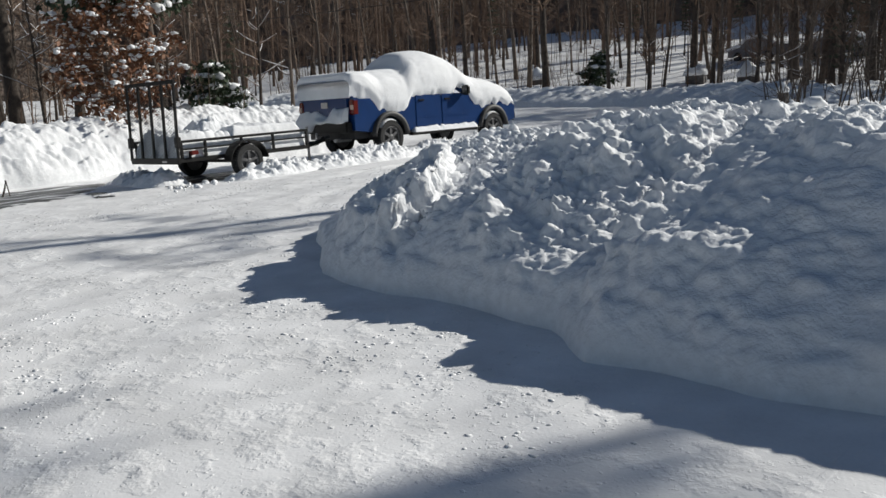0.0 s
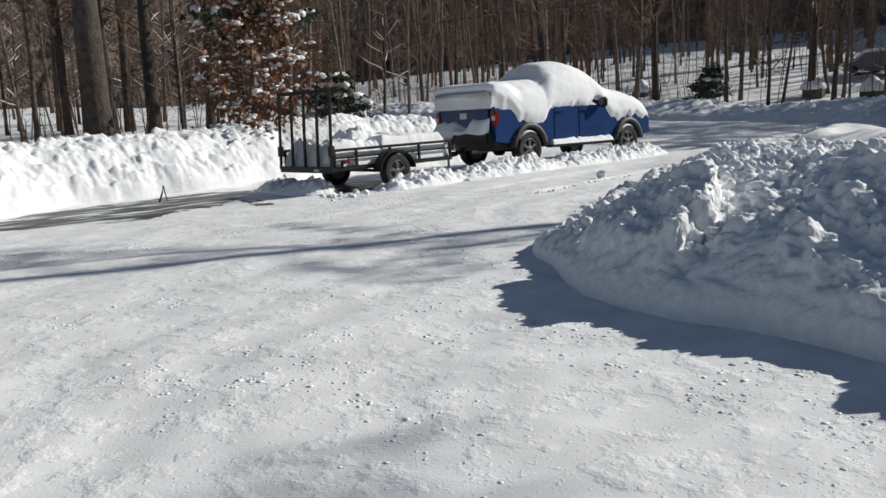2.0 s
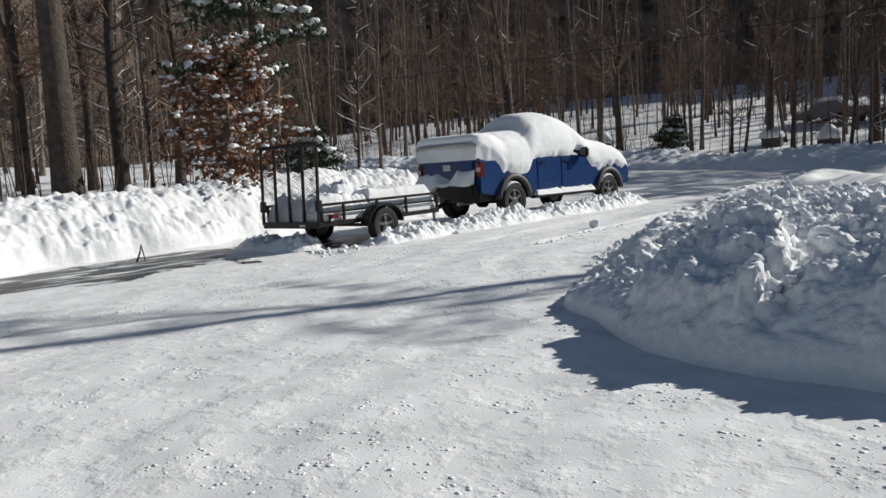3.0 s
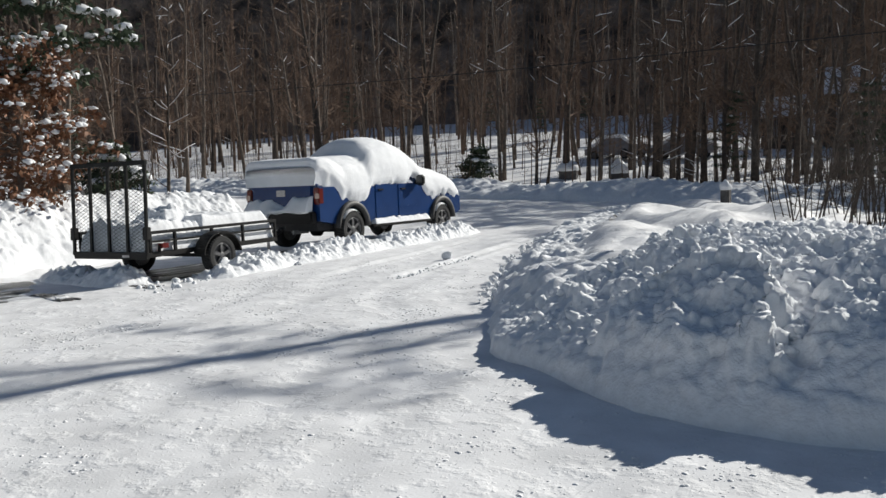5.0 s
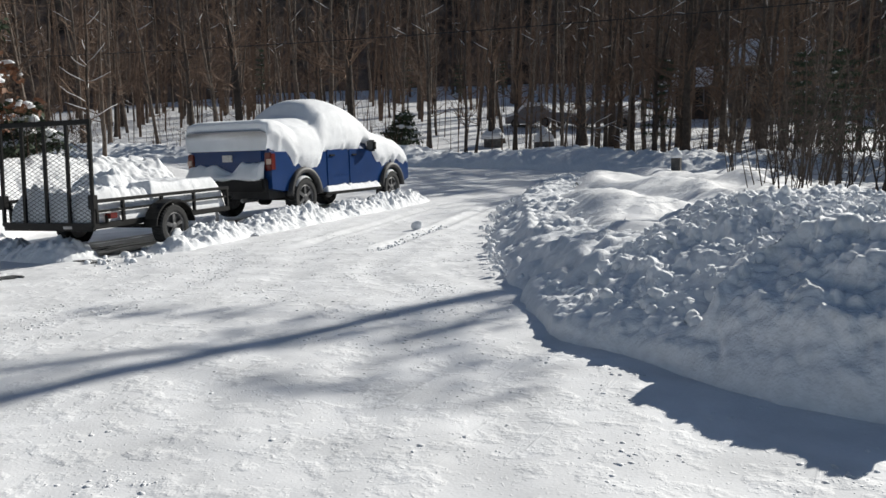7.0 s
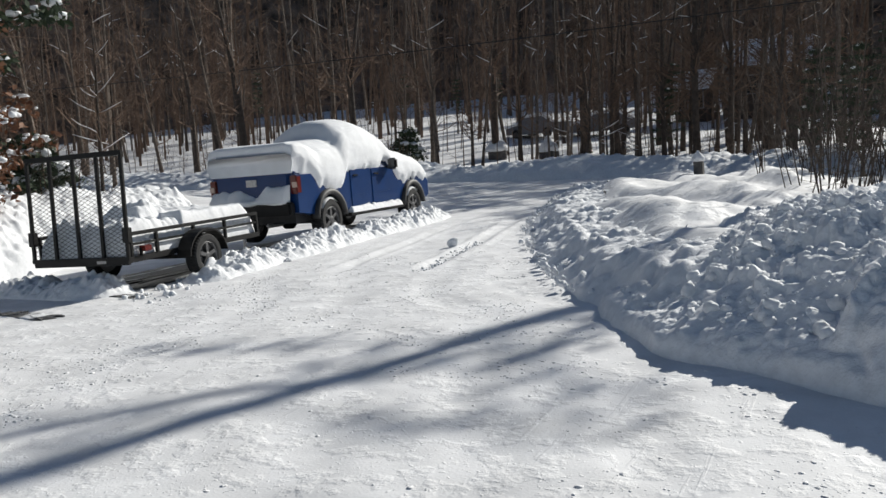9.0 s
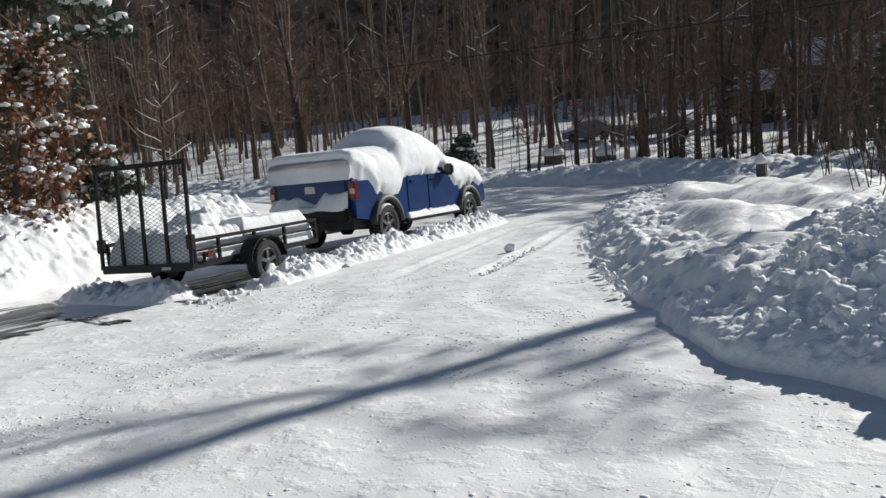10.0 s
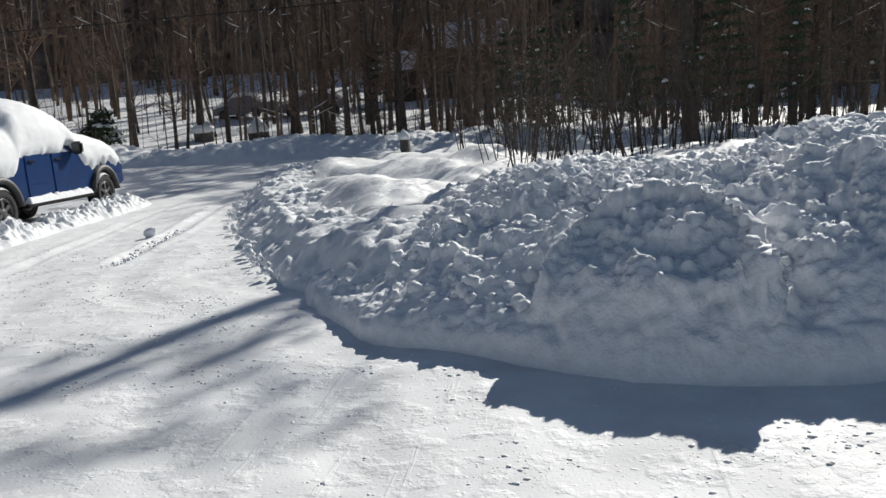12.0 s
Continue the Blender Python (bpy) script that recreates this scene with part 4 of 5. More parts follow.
# ---- utility trailer ----
def utility_trailer(m):
    t = thing("utility_trailer", m, "black steel utility trailer with raised mesh ramp gate", "trailer")
    W, F, B = 0.80, 1.68, -1.38
    def bar(name, lo, hi, label="", mat_=BLACK, parent=t):
        return part(name, boxes((lo, hi), bevel=0.006), mat_, parent, label)
    for sx in (1, -1):
        bar("side_beam", (sx * W - 0.03, B, 0.42), (sx * W + 0.03, F, 0.50))
        bar("top_rail", (sx * W - 0.025, B + 0.05, 0.78), (sx * W + 0.025, F, 0.83))
        bar("mid_rail", (sx * W - 0.018, B + 0.05, 0.645), (sx * W + 0.018, F, 0.68))
        for y in (B + 0.07, -0.80, 0.02, 0.78, F - 0.03):
            bar("post", (sx * W - 0.024, y - 0.024, 0.46), (sx * W + 0.024, y + 0.024, 0.80))
        # fender
        bm = bmesh.new()
        rows = []
        for k in range(13):
            ang = math.pi * (0.97 - 0.94 * k / 12)
            rows.append([bm.verts.new((sx * x, 0.40 * math.cos(ang) * 1.12, 0.34 + 0.40 * math.sin(ang))) for x in (W + 0.03, W + 0.27)] +
                        [bm.verts.new((sx * x, 0.385 * math.cos(ang) * 1.12, 0.34 + 0.385 * math.sin(ang) - 0.01)) for x in (W + 0.27, W + 0.03)])
        for r0, r1 in zip(rows, rows[1:]):
            for k in range(4):
                bm.faces.new((r0[k], r0[(k + 1) % 4], r1[(k + 1) % 4], r1[k]))
        bm.faces.new(rows[0])
        bm.faces.new(rows[-1][::-1])
        bmesh.ops.recalc_face_normals(bm, faces=bm.faces)
        part("fender", bm, BLACK, t, "curved black fender")
        wheel(t, sx * (W + 0.15), 0, 0.33, 0.33, 0.20, sx, spokes=5)
        # lamp on a bracket
        lamp = bar("tail_light", (sx * (W + 0.03) - 0.03, B + 0.22, 0.55), (sx * (W + 0.03) + 0.07, B + 0.36, 0.63), "red tail light", RED)
        bar("bracket", (sx * (W + 0.03) - 0.02, B + 0.20, 0.50), (sx * (W + 0.03) + 0.02, B + 0.24, 0.60), parent=lamp)
        bar("bracket", (sx * (W + 0.03) - 0.02, B + 0.52, 0.50), (sx * (W + 0.03) + 0.02, B + 0.55, 0.62), parent=lamp)
        # drawbar
        bm = bmesh.new()
        tube(bm, [(sx * 0.55, F - 0.1, 0.44), (sx * 0.05, 2.60, 0.47)], [0.045, 0.045], 4)
        part("drawbar", bm, BLACK, t)
    bar("rear_beam", (-W - 0.03, B - 0.05, 0.40), (W + 0.03, B + 0.01, 0.50))
    bar("front_beam", (-W, F - 0.03, 0.42), (W, F + 0.03, 0.50))
    bar("front_rail", (-W, F - 0.025, 0.78), (W, F + 0.025, 0.83))
    bm = bmesh.new()
    for k in range(9):
        x0 = -W + 0.04 + k * (2 * W - 0.08) / 9
        box(bm, (x0, B + 0.02, 0.47), (x0 + (2 * W - 0.08) / 9 - 0.012, F - 0.03, 0.505), 0.004)
    part("deck", bm, WOOD, t, "weathered plank deck")
    bar("axle", (-W - 0.1, -0.03, 0.30), (W + 0.1, 0.03, 0.36))
    bm = bmesh.new()
    tube(bm, [(0, 2.55, 0.47), (0, 2.82, 0.52)], [0.05, 0.045], 8)
    ring_disc(bm, [(0.48, 0.05), (0.56, 0.055), (0.59, 0.03)], axis="z", sides=12, at=(0, 2.80, 0))
    part("coupler", bm, BLACK, t)
    bm = bmesh.new()
    tube(bm, [(0.12, 2.25, 0.12), (0.12, 2.25, 0.85)], [0.03, 0.03], 8)
    box(bm, (0.04, 2.17, 0.10), (0.20, 2.33, 0.125), 0.005)
    part("jack", bm, STEEL, t, "steel tongue jack")
    # sticker plates on the rear beam
    bar("plate", (0.30, B - 0.056, 0.43), (0.46, B - 0.05, 0.47), "white plate on the rear beam", STEEL)
    # ramp gate, standing upright and leaning slightly back
    g = new("ramp_gate")
    g.parent = t
    g.matrix_basis = pose(0, B - 0.03, 0.50, -3.0, 0, 0)
    H, GW = 1.36, W + 0.03
    for x in (-GW, -GW / 2, 0, GW / 2, GW):
        part("upright", boxes(((x - 0.026, -0.02, 0), (x + 0.026, 0.02, H)), bevel=0.005), BLACK, g)
    part("top_bar", boxes(((-GW - 0.03, -0.03, H), (GW + 0.03, 0.03, H + 0.07)), bevel=0.008), BLACK, g)
    part("bottom_bar", boxes(((-GW - 0.03, -0.025, -0.04), (GW + 0.03, 0.025, 0.015)), bevel=0.008), BLACK, g)
    for sx in (1, -1):
        part("latch_plate", boxes(((sx * GW - 0.05, -0.04, 0.20), (sx * GW + 0.05, 0.05, 0.40)), bevel=0.008), BLACK, g)
    # expanded metal: crossing wires
    bm = bmesh.new()
    pitch, sl = 0.058, 0.5
    x0, x1, z0, z1 = -GW, GW, 0.0, H
    for sgn in (1, -1):
        c = z0 - (x1 - x0) * sl
        while c < z1 + (x1 - x0) * sl:
            pts = []
            for x in (x0, x1):
                pts.append((x, c + sgn * sl * (x - x0)))
            (xa, za), (xb, zb) = pts
            ta, tb = 0.0, 1.0
            if abs(zb - za) > 1e-6:
                q = sorted(((z0 - za) / (zb - za), (z1 - za) / (zb - za)))
                ta, tb = max(ta, q[0]), min(tb, q[1])
            if tb - ta > 0.01:
                p = [(xa + (xb - xa) * s, za + (zb - za) * s) for s in (ta, tb)]
                tube(bm, [(p[0][0], 0.0, p[0][1]), (p[1][0], 0.0, p[1][1])], [0.0036, 0.0036], 3, cap=False)
            c += pitch
    part("mesh_panel", bm, BLACK, g, "black expanded-metal mesh")
    return t

TRAILER = pose(0.56, -4.20, -0.07, 0, 0, 5.5)
utility_trailer(TRAILER)
wheel_snow(TRAILER, 1.05, 0.03, 0.18, 0.13, 12)
soft_block("snow_load", TRAILER, (-0.76, -0.15, 0.50), (0.76, 1.64, 0.99), 61, 0.10, "deep settled snow filling the front of the trailer", 64)
soft_block("snow_load", TRAILER, (-0.76, -1.36, 0.50), (0.76, -0.02, 0.90), 62, 0.28, "broken lumpy snow in the rear of the trailer", 80)
soft_block("snow_load", TRAILER, (-0.55, -0.50, 0.75), (0.30, 0.22, 1.08), 63, 0.35, "clump of snow heaped in the trailer", 48)

# ---- trees ----
TREE_UP = (2.6, 0.6)      # degrees by which the slope's trees stand off the vertical of the plan: toward +x, toward -y
def limb_points(rnd, start, direction, length, bend, n=4):
    pts, d = [Vector(start)], Vector(direction).normalized()
    for _ in range(n):
        d = (d + Vector((rnd.uniform(-bend, bend), rnd.uniform(-bend, bend), rnd.uniform(-bend * 0.3, bend)))).normalized()
        pts.append(pts[-1] + d * length / n)
    return pts

def bare_tree(name, seed, height, radius, first, limbs, spread_, twigs, bark, twig_mat, label, category="tree", up=0.55, clumps=0, snow=0):
    """A leafless tree: tapered bent trunk, limbs with twigs."""
    rnd = random.Random(seed)
    t = thing(name, pose(0, 0, 0), label, category, "trees of the wood")
    n = 9
    pts, rad, off = [], [], Vector((0, 0, 0))
    lean = Vector((rnd.uniform(-0.03, 0.03), rnd.uniform(-0.03, 0.03), 0))
    for i in range(n + 1):
        s = i / n
        off += lean * height / n + Vector((rnd.uniform(-1, 1), rnd.uniform(-1, 1), 0)) * 0.013 * height * s
        pts.append(Vector((off.x, off.y, -0.4 + s * (height + 0.4))))
        rad.append(radius * (1.25 if i == 0 else 1.0) * (1 - 0.82 * s))
    bm = tube(bmesh.new(), pts, rad, 8)
    if seed % 2:
        # a second leader parts from the trunk
        a, k0 = rnd.uniform(0, 6.283), 3
        lead = [pts[k0 + i] + Vector((math.cos(a), math.sin(a), 0)) * (0.10 * height * (i / 6) ** 0.8) - Vector((0, 0, 0.3 * height / n * i / 6)) for i in range(7)]
        tube(bm, lead, [rad[k0 + i] * 0.72 for i in range(7)], 6)
    part("trunk", bm, bark, t, smooth=True)
    bm = bmesh.new()
    snowbm = bmesh.new()
    for _ in range(limbs):
        s = first + (1 - first) * rnd.random() ** 0.9
        k = min(int(s * n), n - 1)
        f = s * n - k
        base = pts[k].lerp(pts[k + 1], f)
        a = rnd.uniform(0, 6.283)
        ln = spread_ * (1.15 - 0.75 * s) * rnd.uniform(0.6, 1.2)
        lp = limb_points(rnd, base, (math.cos(a), math.sin(a), up * rnd.uniform(0.2, 1.3)), ln, 0.25)
        r = max(0.012, radius * 0.32 * (1.1 - s))
        tube(bm, lp, [r, r * 0.8, r * 0.6, r * 0.4, r * 0.15], 3, cap=False)
        if snow and rnd.random() < snow:
            sp = [p + Vector((0, 0, r * 1.1 + 0.015)) for p in lp[:4]]
            tube(snowbm, sp, [0.012, 0.024, 0.022, 0.008], 5)
        for _ in range(twigs):
            q = rnd.randint(1, 3)
            b2 = lp[q].lerp(lp[q + 1], rnd.random())
            d2 = Vector((rnd.uniform(-1, 1), rnd.uniform(-1, 1), rnd.uniform(-0.3, 1)))
            tp = limb_points(rnd, b2, d2, ln * rnd.uniform(0.2, 0.45), 0.3, 1)
            tube(bm, tp, [r * 0.35, 0.003], 3, cap=False)
    tagged(part("crown", bm, twig_mat, t), kind="stuff")
    if snow and len(snowbm.verts):
        tagged(part("branch_snow", snowbm, SNOW, t, "snow lying on the branches", smooth=True), kind="stuff")
    else:
        snowbm.free()
    return t

def leaf_cloud(rnd, bm, centre, radius, count, size, flat=0.7):
    for _ in range(count):
        d = Vector((rnd.gauss(0, 1), rnd.gauss(0, 1), rnd.gauss(0, flat)))
        p = Vector(centre) + d.normalized() * radius * rnd.random() ** 0.45
        u = Vector((rnd.uniform(-1, 1), rnd.uniform(-1, 1), rnd.uniform(-1, 0.4))).normalized()
        w = u.cross(Vector((rnd.uniform(-1, 1), rnd.uniform(-1, 1), rnd.uniform(-1, 1)))).normalized()
        s = size * rnd.uniform(0.6, 1.3)
        a, b, c, e = p, p + u * s * 0.5 + w * s * 0.3, p + u * s, p + u * s * 0.5 - w * s * 0.3
        c = c - Vector((0, 0, s * 0.15))
        vs = [bm.verts.new(v) for v in (a, b, c, e)]
        bm.faces.new((vs[0], vs[1], vs[2]))
        bm.faces.new((vs[0], vs[2], vs[3]))

def blob(rnd, bm, p, r):
    res = bmesh.ops.create_icosphere(bm, subdivisions=1, radius=1.0, matrix=Matrix.Translation(p) @ Matrix.Rotation(rnd.uniform(0, 6), 4, "Z") @ Matrix.Diagonal((r * rnd.uniform(0.8, 1.5), r * rnd.uniform(0.7, 1.2), r * rnd.uniform(0.4, 0.7), 1)))
    for v in res["verts"]:
        v.co += Vector((rnd.uniform(-1, 1), rnd.uniform(-1, 1), rnd.uniform(-1, 1))) * r * 0.16

def oak(m, height, seed, label, spread_=2.35, low=0.35, leaves=110, snow=0.45):
    """A young oak that kept its dry leaves, loaded with snow."""
    rnd = random.Random(seed)
    t = thing("oak_tree", m, label, "tree")
    pts = [Vector((0.05 * math.sin(i * 1.7), 0.05 * math.cos(i * 2.1), -0.4 + i * (height + 0.4) / 7)) for i in range(8)]
    part("trunk", tube(bmesh.new(), pts, [0.11 * (1 - 0.11 * i) for i in range(8)], 8), BARK, t, smooth=True)
    bm, lf, sn = bmesh.new(), bmesh.new(), bmesh.new()
    for k in range(76):
        s = 0.06 + 0.94 * (k / 75) ** 0.9
        base = Vector((0, 0, s * height * 0.97))
        a = k * 2.4 + rnd.uniform(-0.4, 0.4)
        ln = spread_ * (1.0 - 0.55 * s ** 1.6) * rnd.uniform(0.55, 1.1)
        lp = limb_points(rnd, base, (math.cos(a), math.sin(a), rnd.uniform(-0.1, 0.5)), ln, 0.22)
        lp = [p - Vector((0, 0, 0.10 * (i / 4) ** 2 * ln)) for i, p in enumerate(lp)]
        tube(bm, lp, [0.026, 0.02, 0.015, 0.01, 0.004], 4, cap=False)
        for p in lp[2:]:
            leaf_cloud(rnd, lf, p, 0.30, leaves // 3, 0.14)
            if rnd.random() < snow:
                for _ in range(3):
                    blob(rnd, sn, p + Vector((rnd.uniform(-0.2, 0.2), rnd.uniform(-0.2, 0.2), rnd.uniform(0.0, 0.16))), rnd.uniform(0.025, 0.10))
    tagged(part("crown", bm, TWIG, t), kind="stuff")
    tagged(part("foliage", lf, LEAF, t, "dry rust-brown leaves"), kind="stuff")
    tagged(part("leaf_snow", sn, SNOW, t, "clumps of snow on the leaves", smooth=True), kind="stuff")
    return t

def pine(name, seed, height, radius, first, whorls, spread_, label, snow=0.3, dens=26, group="trees of the wood", boughs=5, taper=0.10, fork=(), inner=1):
    """A pine: straight trunk, dead lower branches, drooping boughs of needles with snow."""
    rnd = random.Random(seed)
    t = thing(name, pose(0, 0, 0), label, "tree", group)
    n = 8
    pts = [Vector((0.04 * math.sin(i), 0.04 * math.cos(i * 1.4), -0.4 + i * (height + 0.4) / n)) for i in range(n + 1)]
    bm = tube(bmesh.new(), pts, [radius * (1.2 if i == 0 else 1) * (1 - taper * i) for i in range(n + 1)], 9)
    if fork:
        tube(bm, fork, [radius * 0.42 * (1 - 0.12 * i) for i in range(len(fork))], 7)
    part("trunk", bm, BARK_PINE, t, smooth=True)
    bm, nd, sn = bmesh.new(), bmesh.new(), bmesh.new()
    for k in range(int(first * 16)):
        z = height * first * (0.25 + 0.75 * rnd.random())
        a = rnd.uniform(0, 6.283)
        lp = limb_points(rnd, (0, 0, z), (math.cos(a), math.sin(a), rnd.uniform(-0.2, 0.25)), rnd.uniform(0.5, 1.6), 0.2)
        tube(bm, lp, [0.022, 0.017, 0.012, 0.008, 0.003], 4, cap=False)
    for w in range(whorls):
        s = first + (1 - first) * w / whorls
        for _ in range(boughs):
            a = rnd.uniform(0, 6.283)
            ln = spread_ * (1.15 - 0.9 * s) * rnd.uniform(0.6, 1.1)
            lp = limb_points(rnd, (0, 0, s * height), (math.cos(a), math.sin(a), 0.18), ln, 0.15)
            lp = [p - Vector((0, 0, 0.22 * (i / 4) ** 2 * ln)) for i, p in enumerate(lp)]
            tube(bm, lp, [0.03, 0.024, 0.018, 0.012, 0.004], 4, cap=False)
            for p in lp[inner:]:
                leaf_cloud(rnd, nd, p, 0.34, dens, 0.17, 0.35)
                if rnd.random() < snow:
                    blob(rnd, sn, p + Vector((0, 0, 0.08)), rnd.uniform(0.09, 0.22))
    tagged(part("crown", bm, TWIG, t), kind="stuff")
    tagged(part("foliage", nd, NEEDLE, t, "dark green needles"), kind="stuff")
    if len(sn.verts):
        tagged(part("bough_snow", sn, SNOW, t, "snow lying on the boughs", smooth=True), kind="stuff")
    else:
        sn.free()
    return t

def stand(x, y, rz, s=1.0, tilt=0.0, tdir=0.0):
    """The pose of a tree on the ground at x, y."""
    return pose(x, y, gz(x, y)) @ pose(0, 0, 0, TREE_UP[1] + tilt * math.cos(tdir), TREE_UP[0] + tilt * math.sin(tdir), 0) @ pose(0, 0, 0, 0, 0, rz) @ Matrix.Diagonal((s, s, s, 1))

TREES = [bare_tree("bare_tree", 1, 14.5, 0.17, 0.24, 40, 3.0, 9, BARK, TWIG, "tall bare hardwood tree with grey-brown bark", snow=0.05),
         bare_tree("bare_tree", 2, 13.0, 0.13, 0.20, 40, 2.6, 9, BARK, TWIG, "slender bare tree standing in snow", snow=0.05),
         bare_tree("bare_tree", 3, 15.5, 0.22, 0.26, 38, 3.2, 9, BARK_PINE, TWIG, "thick dark bare trunk standing in snow", snow=0.05),
         bare_tree("bare_tree", 4, 11.0, 0.09, 0.16, 42, 2.0, 8, BARK, TWIG, "thin bare tree with fine twigs", snow=0.05),
         bare_tree("bare_tree", 5, 12.5, 0.15, 0.18, 42, 2.6, 9, BARK_PINE, TWIG, "dark bare tree with many fine branches", snow=0.05)]
THICK = bare_tree("bare_tree", 8, 16.0, 0.33, 0.30, 36, 3.4, 9, BARK_PINE, TWIG, "broad dark bare trunk at the edge of the wood", snow=0.05)
PINES = [pine("pine_tree", 11, 13.0, 0.19, 0.42, 9, 2.8, "dark pine with snow on its boughs", snow=0.04, dens=18),
         pine("pine_tree", 12, 11.0, 0.16, 0.25, 10, 2.6, "dense dark pine with a little snow", snow=0.04, dens=20)]

def shaded(x, y, h):
    """Whether a tree of that height at x, y would shade the open middle of the driveway."""
    reach = h / math.tan(SUN_EL)
    for f in np.linspace(0.1, 1.0, 14):
        sx, sy = x - math.sin(SUN_AZ) * reach * f, y - math.cos(SUN_AZ) * reach * f
        if -3.5 < sx < 19 and -13.5 < sy < 1.5:
            return True
    return False

rnd = random.Random(77)
placed = []
def room(x, y, gap):
    # gaps in the wood before the pillars and the house
    for tx, ty, w in ((-7.3, 28.6, 0.85), (-4.4, 28.4, 0.75), (4.4, 50, 0.3), (1.6, 48, 0.3)):
        s = (y + 13.0) / (ty + 13.0)
        if s < 1.02 and y > 10 and abs(x - (10.6 + s * (tx - 10.6))) < w:
            return False
    return all((x - a) ** 2 + (y - b) ** 2 > gap * gap for a, b in placed)

first_used = set()
def plant(kind, x, y, s=1.0, tilt=None):
    placed.append((x, y))
    m = stand(x, y, rnd.uniform(0, 360), s, min(9.0, abs(rnd.gauss(0, 3.2))) if tilt is None else tilt, rnd.uniform(0, 6.283))
    if kind.name not in first_used:
        first_used.add(kind.name)
        kind.matrix_world = m
        return kind
    return copy_thing(kind, m)

# trees that stand out along the wood's edge
for k, x, y, s in ((2, -8.2, -5.3, 0.62), (2, -9.2, -3.2, 0.80), (1, -7.2, -1.6, 0.8), (0, -3.2, 30.4, 1.0), (2, -2.9, 30.2, 1.1), (0, -2.0, 29.6, 0.8), (3, -1.2, 29.9, 1.0),
                   (0, -7.4, 28.0, 1.1), (2, 1.2, 24.5, 0.8), (1, 2.2, 23.0, 0.9), (0, -13.8, 15.5, 1.0), (1, -15.6, 16.2, 0.9), (2, -16.8, 15.6, 0.8), (0, -10.4, 26.5, 0.9),
                   (1, -6.0, 18.6, 0.9), (2, 7.9, 20.5, 0.85), (0, 9.5, 19.5, 0.9)):
    plant(THICK if k == 2 or s > 0.95 else TREES[k], x, y, s)
for x, y in ((6.1, 30.0), (7.0, 31.4), (5.4, 33.2), (4.2, 31.6)):
    plant(THICK if x > 6 else TREES[2], x, y, rnd.uniform(0.8, 1.0))
# the tree whose long shadow crosses the driveway, and those that streak it
edge = pine("pine_tree", 41, 18.5, 0.20, 0.52, 8, 4.4, "tall sparse pine at the edge of the yard", snow=0.12, dens=20, boughs=3, taper=0.065, inner=2,
            fork=[(0, 0, 11.5), (-0.62, 0, 11.75), (-0.85, 0, 12.3), (-1.0, 0.1, 13.4), (-1.1, 0.2, 14.6)])
edge.matrix_world = pose(13.98, 10.3, gz(13.98, 10.3))
high = pine("pine_tree", 43, 17.5, 0.17, 0.74, 5, 5.5, "tall pine with a long bare trunk and a high crown", snow=0.0, dens=26, boughs=4)
high.matrix_world = pose(21.4, 9.5, gz(21.4, 9.5), 0, 0, 160)
for x, y in ((2.0, 30.5), (5.2, 29.0), (8.2, 28.4), (0.2, 33.2), (4.2, 34.0), (9.4, 32.0), (-2.6, 34.6), (6.6, 26.2), (10.4, 25.4), (12.4, 28.2), (-5.4, 32.5), (7.4, 34.8)):
    placed.append((x, y))
    copy_thing(high, stand(x, y, rnd.uniform(0, 360), rnd.uniform(0.72, 0.88)))
placed += [(13.98, 10.3), (21.2, 9.5)]
for x, y, s in ((4.6, 19.4, 0.82), (6.2, 21.2, 0.9), (5.2, 23.6, 0.95), (7.4, 18.4, 0.78), (8.6, 22.3, 0.9), (3.2, 20.4, 0.8), (9.9, 20.8, 0.86), (2.6, 24.8, 0.95), (0.4, 21.0, 0.8), (-1.6, 20.2, 0.75), (11.0, 19.0, 0.8)):
    plant(TREES[rnd.randrange(5)], x, y, s)
for k in range(36):
    x, y = rnd.uniform(14.5, 28), rnd.uniform(17, 28)
    if room(x, y, 1.6):
        plant(PINES[rnd.randrange(2)] if rnd.random() < 0.3 else TREES[rnd.randrange(5)], x, y, rnd.uniform(0.7, 0.9))
# low dark growth right of the yard, and slim trees across the street
for _ in range(400):
    x, y = rnd.uniform(8.5, 34), rnd.uniform(9.5, 27)
    if len(placed) < 105 and y > 9.5 + max(0, 11 - x) * 1.2 and room(x, y, 1.5):
        plant(PINES[rnd.randrange(2)] if rnd.random() < 0.45 else TREES[rnd.randrange(5)], x, y, rnd.uniform(0.40, 0.56) + 0.012 * (y - 9))
for _ in range(300):
    x, y = rnd.uniform(-6, 10), rnd.uniform(19.0, 27)
    if len(placed) < 122 and room(x, y, 1.4):
        plant(TREES[rnd.choice((1, 3, 4))], x, y, rnd.uniform(0.5, 0.62) + 0.045 * (y - 19))
for x, y, s in ((12.5, 8.8, 0.50), (13.8, 9.0, 0.46), (14.9, 9.9, 0.52), (11.3, 9.6, 0.44), (16.4, 9.2, 0.5), (3.0, 21.0, 0.55), (9.9, 16.6, 0.45)):
    plant(PINES[rnd.randrange(2)], x, y, s)
for _ in range(200):
    x, y = rnd.uniform(-3, 8), rnd.uniform(31, 45)
    if len(placed) < 132 and room(x, y, 1.3):
        plant(TREES[rnd.randrange(5)], x, y, rnd.uniform(0.75, 0.95))
snowy = bare_tree("bare_tree", 6, 11.5, 0.12, 0.10, 40, 2.4, 6, BARK_PINE, TWIG, "bare dark tree with snow along its branches", snow=0.4)
n_left = len(placed)
